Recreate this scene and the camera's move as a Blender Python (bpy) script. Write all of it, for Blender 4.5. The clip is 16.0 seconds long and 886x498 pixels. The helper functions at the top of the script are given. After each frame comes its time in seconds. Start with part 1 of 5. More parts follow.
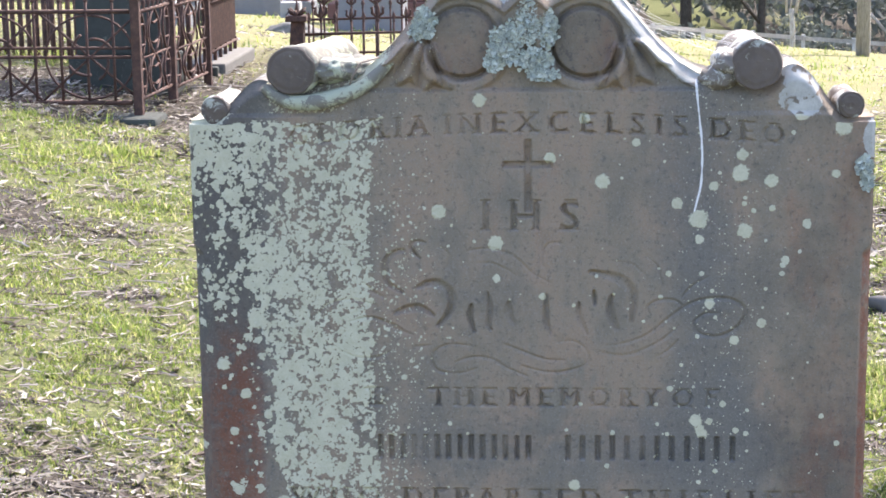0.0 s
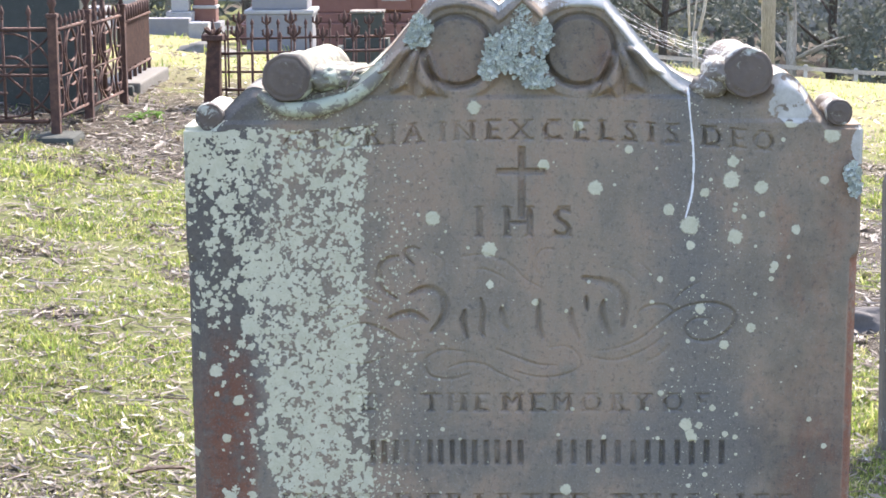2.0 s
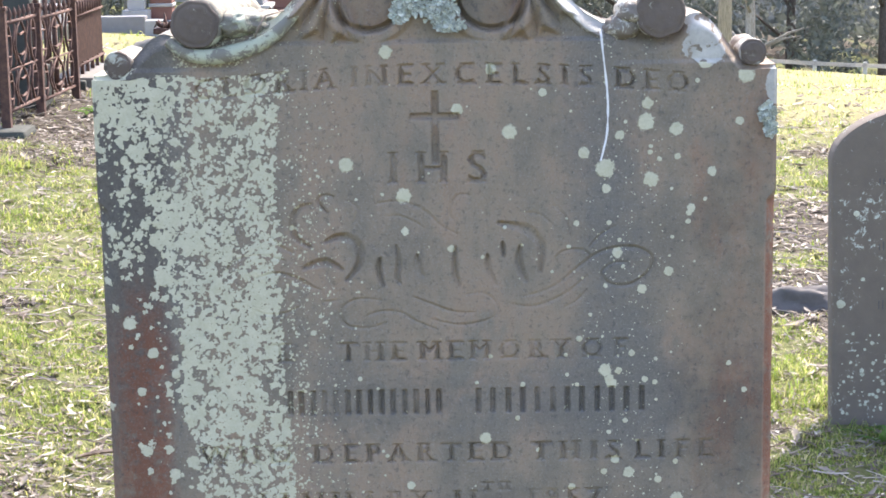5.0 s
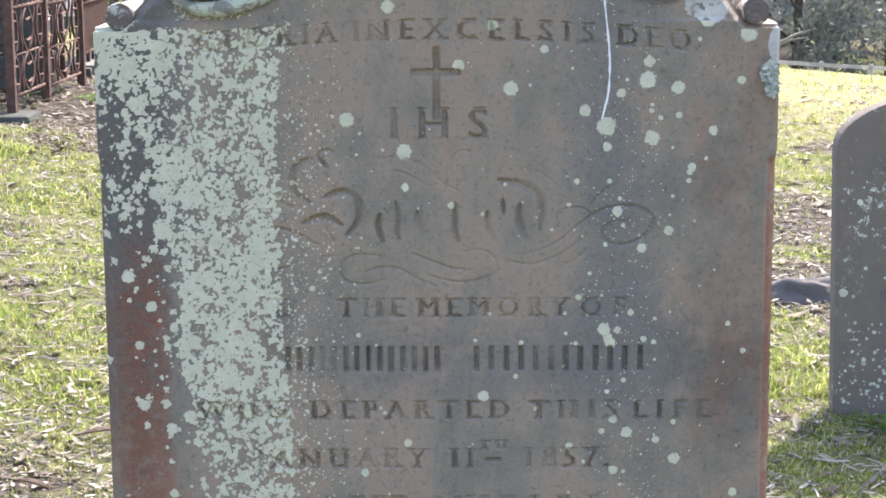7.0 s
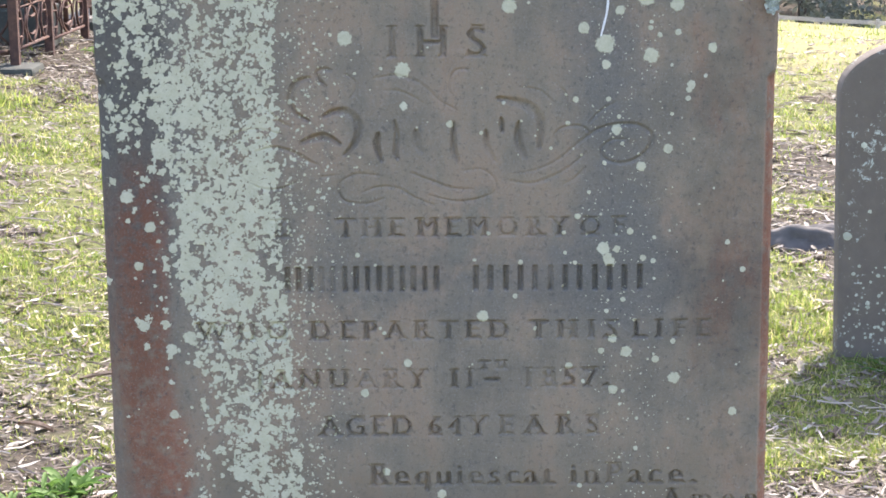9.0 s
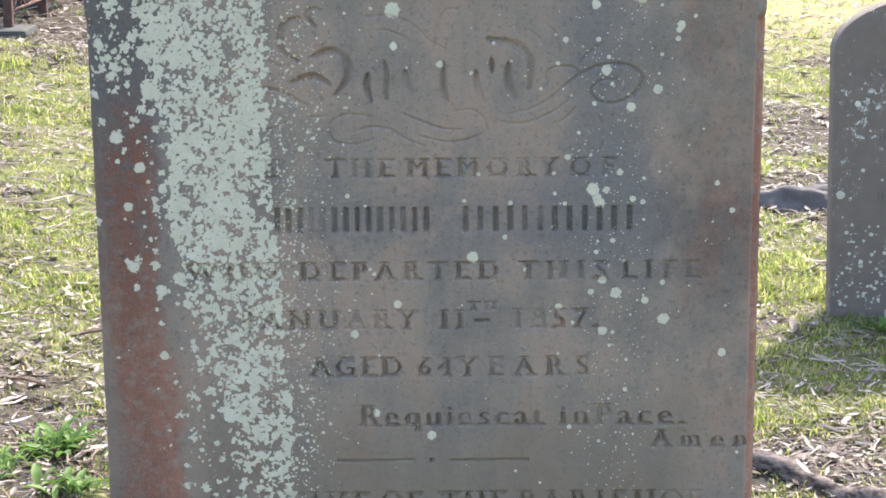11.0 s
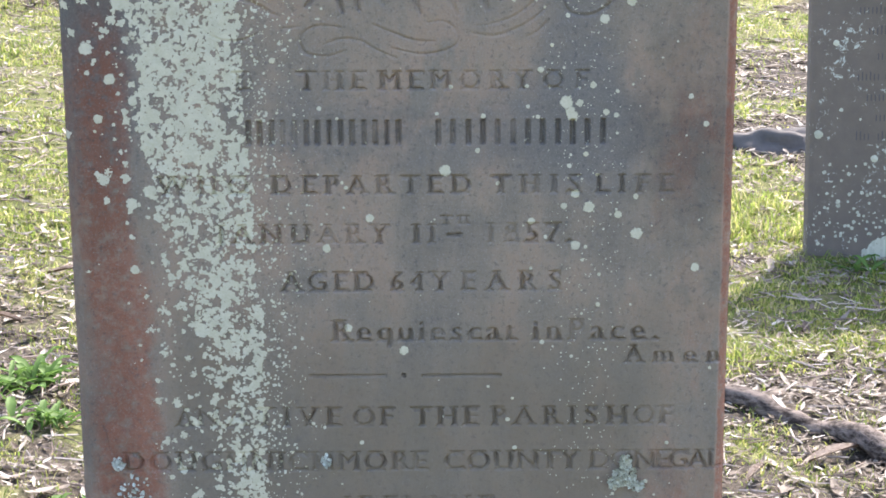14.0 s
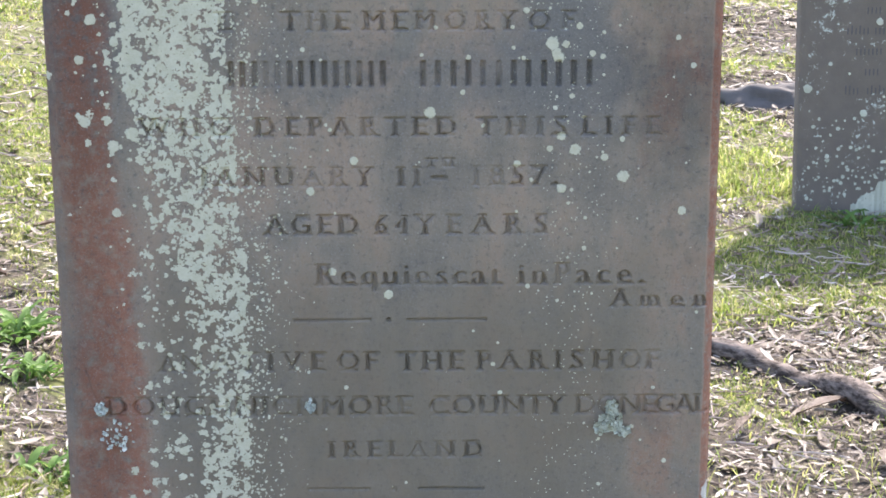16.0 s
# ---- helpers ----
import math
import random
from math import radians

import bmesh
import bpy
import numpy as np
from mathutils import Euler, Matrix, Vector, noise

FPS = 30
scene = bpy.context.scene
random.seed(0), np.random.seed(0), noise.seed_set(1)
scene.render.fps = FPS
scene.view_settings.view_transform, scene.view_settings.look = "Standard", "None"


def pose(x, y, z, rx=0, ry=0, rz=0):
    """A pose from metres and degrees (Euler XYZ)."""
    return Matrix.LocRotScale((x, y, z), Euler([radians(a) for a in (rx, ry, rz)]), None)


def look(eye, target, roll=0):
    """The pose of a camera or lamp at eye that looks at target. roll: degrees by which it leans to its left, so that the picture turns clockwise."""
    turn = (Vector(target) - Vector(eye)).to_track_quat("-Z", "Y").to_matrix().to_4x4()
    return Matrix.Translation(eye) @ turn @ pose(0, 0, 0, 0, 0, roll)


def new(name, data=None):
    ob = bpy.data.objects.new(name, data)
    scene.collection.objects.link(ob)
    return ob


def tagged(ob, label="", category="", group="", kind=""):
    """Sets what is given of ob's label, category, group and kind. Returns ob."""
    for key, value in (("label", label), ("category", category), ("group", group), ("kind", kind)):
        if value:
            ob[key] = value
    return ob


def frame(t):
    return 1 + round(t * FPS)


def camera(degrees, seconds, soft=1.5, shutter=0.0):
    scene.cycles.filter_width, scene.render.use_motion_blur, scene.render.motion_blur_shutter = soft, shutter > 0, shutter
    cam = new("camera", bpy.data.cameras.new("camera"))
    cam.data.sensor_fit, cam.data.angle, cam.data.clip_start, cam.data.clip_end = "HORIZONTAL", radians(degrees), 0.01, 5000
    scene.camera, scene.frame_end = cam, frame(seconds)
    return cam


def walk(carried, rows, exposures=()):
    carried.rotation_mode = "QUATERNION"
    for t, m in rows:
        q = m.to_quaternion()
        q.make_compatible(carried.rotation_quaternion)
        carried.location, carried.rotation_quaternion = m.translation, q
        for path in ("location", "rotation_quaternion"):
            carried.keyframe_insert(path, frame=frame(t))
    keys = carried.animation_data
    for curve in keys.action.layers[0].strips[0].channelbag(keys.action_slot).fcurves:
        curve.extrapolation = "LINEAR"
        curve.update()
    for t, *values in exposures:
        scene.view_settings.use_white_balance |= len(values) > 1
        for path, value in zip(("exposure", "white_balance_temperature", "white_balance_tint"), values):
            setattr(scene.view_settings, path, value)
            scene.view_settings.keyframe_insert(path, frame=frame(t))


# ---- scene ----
# ---------------------------------------------------------------- camera
cam = camera(25.69, 16.0, soft=1.7)
walk(cam, [
    (0.0, pose(0.0600, -2.1364, 1.8177, 78.817, 0.774, 4.029)),
    (0.5, pose(-0.0165, -2.1407, 1.8162, 78.958, -0.095, 3.245)),
    (1.0, pose(-0.0668, -2.1501, 1.8119, 78.876, 0.036, 2.037)),
    (1.5, pose(-0.0599, -2.1662, 1.8068, 79.265, 0.355, 1.548)),
    (2.0, pose(-0.0429, -2.1590, 1.8042, 79.438, 0.340, 1.165)),
    (2.5, pose(-0.0316, -2.1699, 1.8135, 79.629, 0.964, 0.885)),
    (3.0, pose(-0.0112, -2.1664, 1.7960, 79.480, 1.835, 0.974)),
    (3.5, pose(-0.0041, -2.1693, 1.7883, 79.470, 1.760, 0.544)),
    (4.0, pose(0.0036, -2.1564, 1.7736, 79.375, 1.505, 0.217)),
    (6.5, pose(0.0154, -2.1460, 1.7056, 79.415, 0.469, 0.122)),
    (7.0, pose(0.0171, -2.1531, 1.6948, 79.352, 0.337, 0.235)),
    (7.5, pose(0.0209, -2.1589, 1.6829, 79.231, 0.326, 0.442)),
    (8.0, pose(0.0231, -2.1595, 1.6730, 78.925, 0.667, 0.455)),
    (8.5, pose(0.0222, -2.1557, 1.6590, 78.531, 0.504, 0.457)),
    (9.0, pose(0.0247, -2.1571, 1.6500, 78.141, 0.574, 0.368)),
    (11.5, pose(0.0329, -2.1640, 1.6115, 76.873, 0.512, 0.200)),
    (12.0, pose(0.0367, -2.1603, 1.6025, 76.513, 0.629, 0.066)),
    (12.5, pose(0.0394, -2.1586, 1.5922, 76.433, 0.845, -0.010)),
    (13.0, pose(0.0379, -2.1639, 1.5895, 76.219, 0.820, -0.176)),
    (13.5, pose(0.0423, -2.1605, 1.5863, 75.965, 0.685, -0.246)),
    (14.0, pose(0.0392, -2.1613, 1.5728, 75.817, 0.272, -0.307)),
    (14.5, pose(0.0369, -2.1572, 1.5609, 75.665, 0.056, -0.351)),
    (15.0, pose(0.0406, -2.1549, 1.5575, 75.355, 0.134, -0.404)),
    (15.5, pose(0.0414, -2.1486, 1.5507, 75.053, 0.038, -0.522)),
    (16.0, pose(0.0444, -2.1475, 1.5481, 74.669, 0.175, -0.603)),
], exposures=[(0.0, 2.00, 6450, 18), (3.5, 2.19, 6600, 18), (9.0, 2.16, 6700, 18), (16.0, 2.20, 6600, 18)])

# ---------------------------------------------------------------- world and sun
SUN_AZ, SUN_EL = math.atan2(0.46, 0.89), radians(47)      # from behind the stones, a little to the right
world = bpy.data.worlds.new("sky")
scene.world = world
world.use_nodes = True
wn = world.node_tree
sky = wn.nodes.new("ShaderNodeTexSky")
sky.sky_type, sky.sun_disc = "NISHITA", False
sky.sun_elevation, sky.sun_rotation = SUN_EL, SUN_AZ
sky.air_density, sky.dust_density = 1.0, 2.5
wn.links.new(sky.outputs[0], wn.nodes["Background"].inputs[0])
wn.nodes["Background"].inputs[1].default_value = 0.15
sun = new("sun", bpy.data.lights.new("sun", "SUN"))
sun.data.energy, sun.data.angle, sun.data.color = 2.75, radians(0.6), (1.0, 0.95, 0.86)
sun_way = Vector((math.sin(SUN_AZ) * math.cos(SUN_EL), math.cos(SUN_AZ) * math.cos(SUN_EL), math.sin(SUN_EL)))
sun.matrix_world = look(sun_way * 40, (0, 0, 0))

# ---------------------------------------------------------------- helpers
rng = np.random.default_rng(7)


def part(name, bm, material, parent=None, label=""):
    """Links a bmesh as one mesh object under a thing or a part."""
    me = bpy.data.meshes.new(name)
    bm.to_mesh(me)
    bm.free()
    me.materials.append(material)
    ob = new(name, me)
    if parent is not None:
        ob.parent = parent
    return tagged(ob, label) if label else ob


def mesh_part(name, verts, faces, material, parent=None, smooth=False):
    me = bpy.data.meshes.new(name)
    me.from_pydata([tuple(v) for v in verts], [], [tuple(f) for f in faces])
    me.materials.append(material)
    if smooth:
        me.polygons.foreach_set("use_smooth", np.ones(len(me.polygons), bool))
    me.update()
    ob = new(name, me)
    if parent is not None:
        ob.parent = parent
    return ob


def thing(name, label, category, at, group="", kind="", rz=0.0, rx=0.0, ry=0.0):
    ob = new(name)
    ob.matrix_basis = pose(*at, rx, ry, rz)
    return tagged(ob, label, category, group, kind)


def box(bm, a, b, bevel=0.0, taper=1.0):
    """A box between two corners; its top may taper."""
    cx, cy = (a[0] + b[0]) / 2, (a[1] + b[1]) / 2
    vs = []
    for z, k in ((a[2], 1.0), (b[2], taper)):
        for x, y in ((a[0], a[1]), (b[0], a[1]), (b[0], b[1]), (a[0], b[1])):
            vs.append(bm.verts.new((cx + (x - cx) * k, cy + (y - cy) * k, z)))
    fs = [(3, 2, 1, 0), (4, 5, 6, 7), (0, 1, 5, 4), (1, 2, 6, 5), (2, 3, 7, 6), (3, 0, 4, 7)]
    made = [bm.faces.new([vs[i] for i in f]) for f in fs]
    if bevel:
        edges = list({e for f in made for e in f.edges})
        bmesh.ops.bevel(bm, geom=edges, offset=bevel, segments=2, profile=0.6, affect="EDGES")
    return vs


def tube(bm, points, radius, sides=6, cap=True):
    """A swept round bar; radius may be a list."""
    pts = [Vector(p) for p in points]
    rad = radius if hasattr(radius, "__len__") else [radius] * len(pts)
    rings = []
    for i, p in enumerate(pts):
        d = (pts[min(i + 1, len(pts) - 1)] - pts[max(i - 1, 0)])
        d = d.normalized() if d.length > 1e-9 else Vector((0, 0, 1))
        side = d.cross(Vector((0, 1, 0.01)))
        side = side.normalized() if side.length > 0.1 else d.cross(Vector((1, 0, 0))).normalized()
        up = d.cross(side)
        rings.append([bm.verts.new(p + (side * math.cos(2 * math.pi * k / sides) + up * math.sin(2 * math.pi * k / sides)) * rad[i]) for k in range(sides)])
    for a, b in zip(rings, rings[1:]):
        for k in range(sides):
            f = bm.faces.new((a[k], a[(k + 1) % sides], b[(k + 1) % sides], b[k]))
            f.smooth = True
    if cap:
        bm.faces.new(rings[0][::-1])
        bm.faces.new(rings[-1])


def lathe(bm, profile, centre, axis="z", sides=20, wobble=0.0):
    """Turns (radius, height) pairs round an upright axis, or one that points along y."""
    rings = []
    for r, h in profile:
        ring = []
        for k in range(sides):
            a = 2 * math.pi * k / sides
            rr = r * (1 + wobble * noise.noise(Vector((math.cos(a) * 2, math.sin(a) * 2, h * 40)) + Vector(centre) * 7))
            if axis == "z":
                q = (centre[0] + rr * math.cos(a), centre[1] + rr * math.sin(a), centre[2] + h)
            else:
                q = (centre[0] + rr * math.cos(a), centre[1] + h, centre[2] + rr * math.sin(a))
            ring.append(bm.verts.new(q))
        rings.append(ring)
    for a, b in zip(rings, rings[1:]):
        for k in range(sides):
            f = bm.faces.new((a[k], a[(k + 1) % sides], b[(k + 1) % sides], b[k]))
            f.smooth = True
    bm.faces.new(rings[0][::-1])
    bm.faces.new(rings[-1])
    bmesh.ops.recalc_face_normals(bm, faces=bm.faces)


def vnoise(x, z, scale, seed):
    """Smooth value noise on arrays, 0 to 1."""
    lat = np.random.default_rng(seed).random((128, 128))
    u, v = np.asarray(x) * scale, np.asarray(z) * scale
    i, j = np.floor(u).astype(int), np.floor(v).astype(int)
    a, b = u - i, v - j
    a, b = a * a * (3 - 2 * a), b * b * (3 - 2 * b)
    g = lambda p, q: lat[p % 128, q % 128]
    return (g(i, j) * (1 - a) + g(i + 1, j) * a) * (1 - b) + (g(i, j + 1) * (1 - a) + g(i + 1, j + 1) * a) * b


def fbm(x, z, scale, seed, octaves=4):
    t, w, s = 0, 0, 1.0
    for k in range(octaves):
        t = t + vnoise(x, z, scale * 2 ** k, seed + k) * s
        w += s
        s *= 0.55
    return t / w


def sstep(a, b, v):
    t = np.clip((v - a) / (b - a), 0, 1)
    return t * t * (3 - 2 * t)


# ---------------------------------------------------------------- materials
class Nodes:
    """Short cuts for building a node material."""

    def __init__(self, name, rough=0.8, metal=0.0, spec=0.3):
        self.m = bpy.data.materials.new(name)
        self.m.use_nodes = True
        self.t = self.m.node_tree
        self.p = self.t.nodes["Principled BSDF"]
        self.p.inputs["Roughness"].default_value = rough
        self.p.inputs["Metallic"].default_value = metal
        self.p.inputs["Specular IOR Level"].default_value = spec
        self.co = self.t.nodes.new("ShaderNodeTexCoord").outputs["Object"]

    def put(self, a, b):
        self.t.links.new(a, b)

    def noise(self, scale, detail=5, rough=0.6, stretch=None, warp=0.0):
        n = self.t.nodes.new("ShaderNodeTexNoise")
        n.inputs["Scale"].default_value, n.inputs["Detail"].default_value, n.inputs["Roughness"].default_value = scale, detail, rough
        n.inputs["Distortion"].default_value = warp
        co = self.co
        if stretch:
            mp = self.t.nodes.new("ShaderNodeMapping")
            mp.inputs["Scale"].default_value = stretch
            self.put(co, mp.inputs[0])
            co = mp.outputs[0]
        self.put(co, n.inputs["Vector"])
        return n.outputs["Fac"]

    def cells(self, scale, out="Distance", stretch=None):
        n = self.t.nodes.new("ShaderNodeTexVoronoi")
        n.inputs["Scale"].default_value = scale
        self.put(self.co, n.inputs["Vector"])
        return n.outputs[out]

    def attr(self, name):
        n = self.t.nodes.new("ShaderNodeAttribute")
        n.attribute_name = name
        return n.outputs["Fac"]

    def island(self):
        return self.t.nodes.new("ShaderNodeNewGeometry").outputs["Random Per Island"]

    def object_random(self):
        return self.t.nodes.new("ShaderNodeObjectInfo").outputs["Random"]

    def math(self, op, a, b=0.0, c=None):
        n = self.t.nodes.new("ShaderNodeMath")
        n.operation = op
        for i, v in enumerate((a, b) if c is None else (a, b, c)):
            if isinstance(v, (int, float)):
                n.inputs[i].default_value = v
            else:
                self.put(v, n.inputs[i])
        return n.outputs[0]

    def ramp(self, fac, stops):
        n = self.t.nodes.new("ShaderNodeValToRGB")
        e = n.color_ramp.elements
        while len(e) < len(stops):
            e.new(0.5)
        for el, (pos, col) in zip(e, stops):
            el.position = pos
            el.color = (*col, 1) if hasattr(col, "__len__") else (col, col, col, 1)
        self.put(fac, n.inputs[0])
        return n.outputs[0]

    def step(self, v, a, b):
        n = self.t.nodes.new("ShaderNodeMapRange")
        n.interpolation_type = "SMOOTHSTEP"
        n.inputs["From Min"].default_value, n.inputs["From Max"].default_value = a, b
        self.put(v, n.inputs["Value"])
        return n.outputs[0]

    def mix(self, fac, a, b, mode="MIX"):
        n = self.t.nodes.new("ShaderNodeMix")
        n.data_type, n.blend_type = "RGBA", mode
        for i, v in ((0, fac), (6, a), (7, b)):
            if isinstance(v, (int, float)):
                n.inputs[i].default_value = v
            elif hasattr(v, "__len__"):
                n.inputs[i].default_value = (*v, 1)
            else:
                self.put(v, n.inputs[i])
        return n.outputs[2]

    def done(self, colour, bump=None, strength=0.4, distance=0.003, rough=None):
        if hasattr(colour, "__len__"):
            self.p.inputs["Base Color"].default_value = (*colour, 1)
        else:
            self.put(colour, self.p.inputs["Base Color"])
        if bump is not None:
            b = self.t.nodes.new("ShaderNodeBump")
            b.inputs["Strength"].default_value, b.inputs["Distance"].default_value = strength, distance
            self.put(bump, b.inputs["Height"])
            self.put(b.outputs[0], self.p.inputs["Normal"])
        if rough is not None:
            self.put(rough, self.p.inputs["Roughness"])
        return self.m


def stone_face():
    """Weathered sandstone: grey crust, rusty stain, pale crustose lichen where the attributes say it grows."""
    n = Nodes("weathered_sandstone", 0.88, 0, 0.2)
    big, mid, fine = n.noise(7, 4), n.noise(45, 5, 0.65), n.noise(420, 4, 0.7)
    streak = n.noise(9, 6, 0.66, (2.0, 1, 0.8))
    base = n.ramp(n.math("ADD", n.math("MULTIPLY", big, 0.55), n.math("MULTIPLY", streak, 0.45)),
                  [(0.38, (0.176, 0.155, 0.126)), (0.46, (0.222, 0.188, 0.147)), (0.51, (0.262, 0.212, 0.160)), (0.56, (0.295, 0.222, 0.163)), (0.63, (0.215, 0.188, 0.150))])
    dk = n.step(n.math("ADD", n.attr("dark"), n.math("MULTIPLY", n.math("SUBTRACT", mid, 0.5), 0.9)), 0.25, 0.95)
    base = n.mix(n.math("MULTIPLY", dk, 0.85), base, (0.152, 0.146, 0.134))
    rd = n.step(n.math("ADD", n.attr("rust"), n.math("MULTIPLY", n.math("SUBTRACT", streak, 0.5), 1.1)), 0.3, 0.85)
    rd = n.math("MULTIPLY", rd, n.step(n.noise(60, 4, 0.7), 0.28, 0.55))
    base = n.mix(n.math("MULTIPLY", rd, 0.85), base, (0.250, 0.104, 0.064))
    base = n.mix(n.math("MULTIPLY", n.step(mid, 0.56, 0.72), 0.35), base, (0.26, 0.225, 0.18))
    base = n.mix(n.math("MULTIPLY", n.step(fine, 0.50, 0.75), 0.7), base, (0.30, 0.275, 0.245))
    base = n.mix(n.math("MULTIPLY", n.step(n.noise(150, 6, 0.75), 0.52, 0.66), 0.55), base, (0.085, 0.083, 0.082))
    # real olive tone low on the face, with weaker bounce light painted in as darkening
    base = n.mix(n.math("MULTIPLY", n.step(n.math("ADD", n.attr("olive_shade"), n.math("MULTIPLY", n.math("SUBTRACT", big, 0.5), 1.2)), 0.2, 0.9), 0.72), base, (0.146, 0.127, 0.094))
    base = n.mix(n.math("MULTIPLY", n.step(n.math("ADD", n.attr("crust"), n.math("MULTIPLY", n.math("SUBTRACT", mid, 0.5), 1.0)), 0.15, 0.95), 0.62), base, n.mix(0.5, base, (0.045, 0.038, 0.034), "MULTIPLY"))
    crumb = n.math("ADD", n.math("MULTIPLY", n.math("SUBTRACT", n.noise(175, 6, 0.72, None, 0.6), 0.5), 1.5), n.math("MULTIPLY", n.math("SUBTRACT", n.noise(420, 3, 0.6), 0.5), 0.35))
    edge = n.math("ADD", n.math("MULTIPLY", crumb, 0.52), n.math("MULTIPLY", n.math("SUBTRACT", 0.40, n.cells(300)), 0.40))
    li = n.step(n.math("ADD", n.attr("lichen"), edge), 0.47, 0.55)
    sp = n.step(n.math("ADD", n.attr("spots"), n.math("MULTIPLY", n.math("SUBTRACT", n.noise(260, 4, 0.6), 0.5), 0.55)), 0.44, 0.56)
    speck = n.math("MULTIPLY", n.math("LESS_THAN", n.cells(170), 0.15), n.step(n.math("ADD", n.attr("speck"), n.math("SUBTRACT", n.noise(38, 3), 0.5)), 0.42, 0.55))
    cover = n.math("MAXIMUM", n.math("MAXIMUM", li, sp), speck)
    green = n.ramp(n.math("ADD", n.math("MULTIPLY", mid, 0.6), n.math("MULTIPLY", fine, 0.4)), [(0.3, (0.41, 0.40, 0.285)), (0.5, (0.51, 0.495, 0.37)), (0.7, (0.60, 0.58, 0.45))])
    col = n.mix(cover, base, green)
    pl = n.step(n.math("ADD", n.attr("pale"), n.math("MULTIPLY", crumb, 0.95)), 0.42, 0.56)
    col = n.mix(pl, col, n.ramp(mid, [(0.3, (0.33, 0.32, 0.29)), (0.7, (0.52, 0.51, 0.47))]))
    col = n.mix(n.step(n.attr("drip"), 0.3, 0.6), col, (0.72, 0.72, 0.72))
    h = n.math("ADD", n.math("ADD", n.math("MULTIPLY", fine, 0.35), n.math("MULTIPLY", mid, 0.5)), n.math("MULTIPLY", cover, 0.30))
    return n.done(col, h, 0.7, 0.0035)


def stone_plain(name, dark, light, speck=(0.42, 0.45, 0.38), amount=0.62):
    n = Nodes(name, 0.88, 0, 0.2)
    mid, fine = n.noise(14, 5, 0.65), n.noise(160, 4, 0.7)
    base = n.mix(mid, dark, light)
    base = n.mix(n.math("MULTIPLY", n.step(fine, 0.5, 0.8), 0.5), base, light)
    patch = n.step(n.math("ADD", n.math("MULTIPLY", n.noise(55, 5, 0.7, None, 0.5), 0.6), n.math("MULTIPLY", n.noise(6, 3), 0.4)), amount - 0.02, amount + 0.03)
    base = n.mix(patch, base, speck)
    return n.done(base, n.math("ADD", n.math("MULTIPLY", mid, 0.5), n.math("MULTIPLY", fine, 0.4)), 0.4, 0.004)


def rusty_iron():
    n = Nodes("rusty_iron", 0.8, 0.15, 0.3)
    a, b = n.noise(22, 5, 0.65), n.noise(190, 4, 0.7)
    col = n.ramp(a, [(0.25, (0.040, 0.027, 0.024)), (0.5, (0.082, 0.047, 0.038)), (0.72, (0.14, 0.078, 0.057))])
    col = n.mix(n.step(b, 0.55, 0.75), col, (0.21, 0.115, 0.075))
    return n.done(col, b, 0.5, 0.002)


def bark(name, dark, light, stretch=(6, 6, 0.8)):
    n = Nodes(name, 0.9, 0, 0.15)
    a = n.noise(12, 6, 0.65, stretch)
    return n.done(n.mix(n.step(a, 0.35, 0.65), dark, light), a, 0.7, 0.01)


def leaf_material(name, stops, trans=0.35, rough=0.6):
    n = Nodes(name, rough, 0, 0.25)
    col = n.ramp(n.island(), stops)
    col = n.mix(n.math("MULTIPLY", n.noise(90, 3), 0.35), col, stops[0][1])
    n.put(col, n.p.inputs["Base Color"])
    if trans:
        tr = n.t.nodes.new("ShaderNodeBsdfTranslucent")
        ms = n.t.nodes.new("ShaderNodeMixShader")
        ms.inputs[0].default_value = trans
        n.put(col, tr.inputs[0])
        n.put(n.p.outputs[0], ms.inputs[1])
        n.put(tr.outputs[0], ms.inputs[2])
        n.put(ms.outputs[0], n.t.nodes["Material Output"].inputs[0])
    return n.m


def ground_material():
    n = Nodes("soil_and_turf", 0.95, 0, 0.1)
    patch, fine, mid = n.noise(0.9, 5, 0.62), n.noise(60, 5, 0.7), n.noise(7, 5, 0.65)
    soil = n.ramp(fine, [(0.25, (0.028, 0.022, 0.017)), (0.5, (0.062, 0.054, 0.043)), (0.75, (0.138, 0.122, 0.098))])
    turf = n.ramp(n.math("ADD", n.math("MULTIPLY", mid, 0.5), n.math("MULTIPLY", fine, 0.5)), [(0.3, (0.060, 0.072, 0.028)), (0.5, (0.115, 0.125, 0.050)), (0.7, (0.19, 0.19, 0.09))])
    t = n.attr("turf")
    fac = n.step(n.math("ADD", t, n.math("MULTIPLY", n.math("SUBTRACT", mid, 0.5), 0.9)), 0.35, 0.65)
    col = n.mix(fac, soil, turf)
    far = n.ramp(n.math("ADD", n.math("MULTIPLY", patch, 0.4), n.math("MULTIPLY", fine, 0.6)), [(0.3, (0.140, 0.140, 0.066)), (0.5, (0.215, 0.202, 0.098)), (0.7, (0.29, 0.265, 0.14))])
    col = n.mix(n.attr("field"), col, far)
    return n.done(col, n.math("ADD", n.math("MULTIPLY", mid, 0.5), n.math("MULTIPLY", fine, 0.5)), 0.9, 0.02)


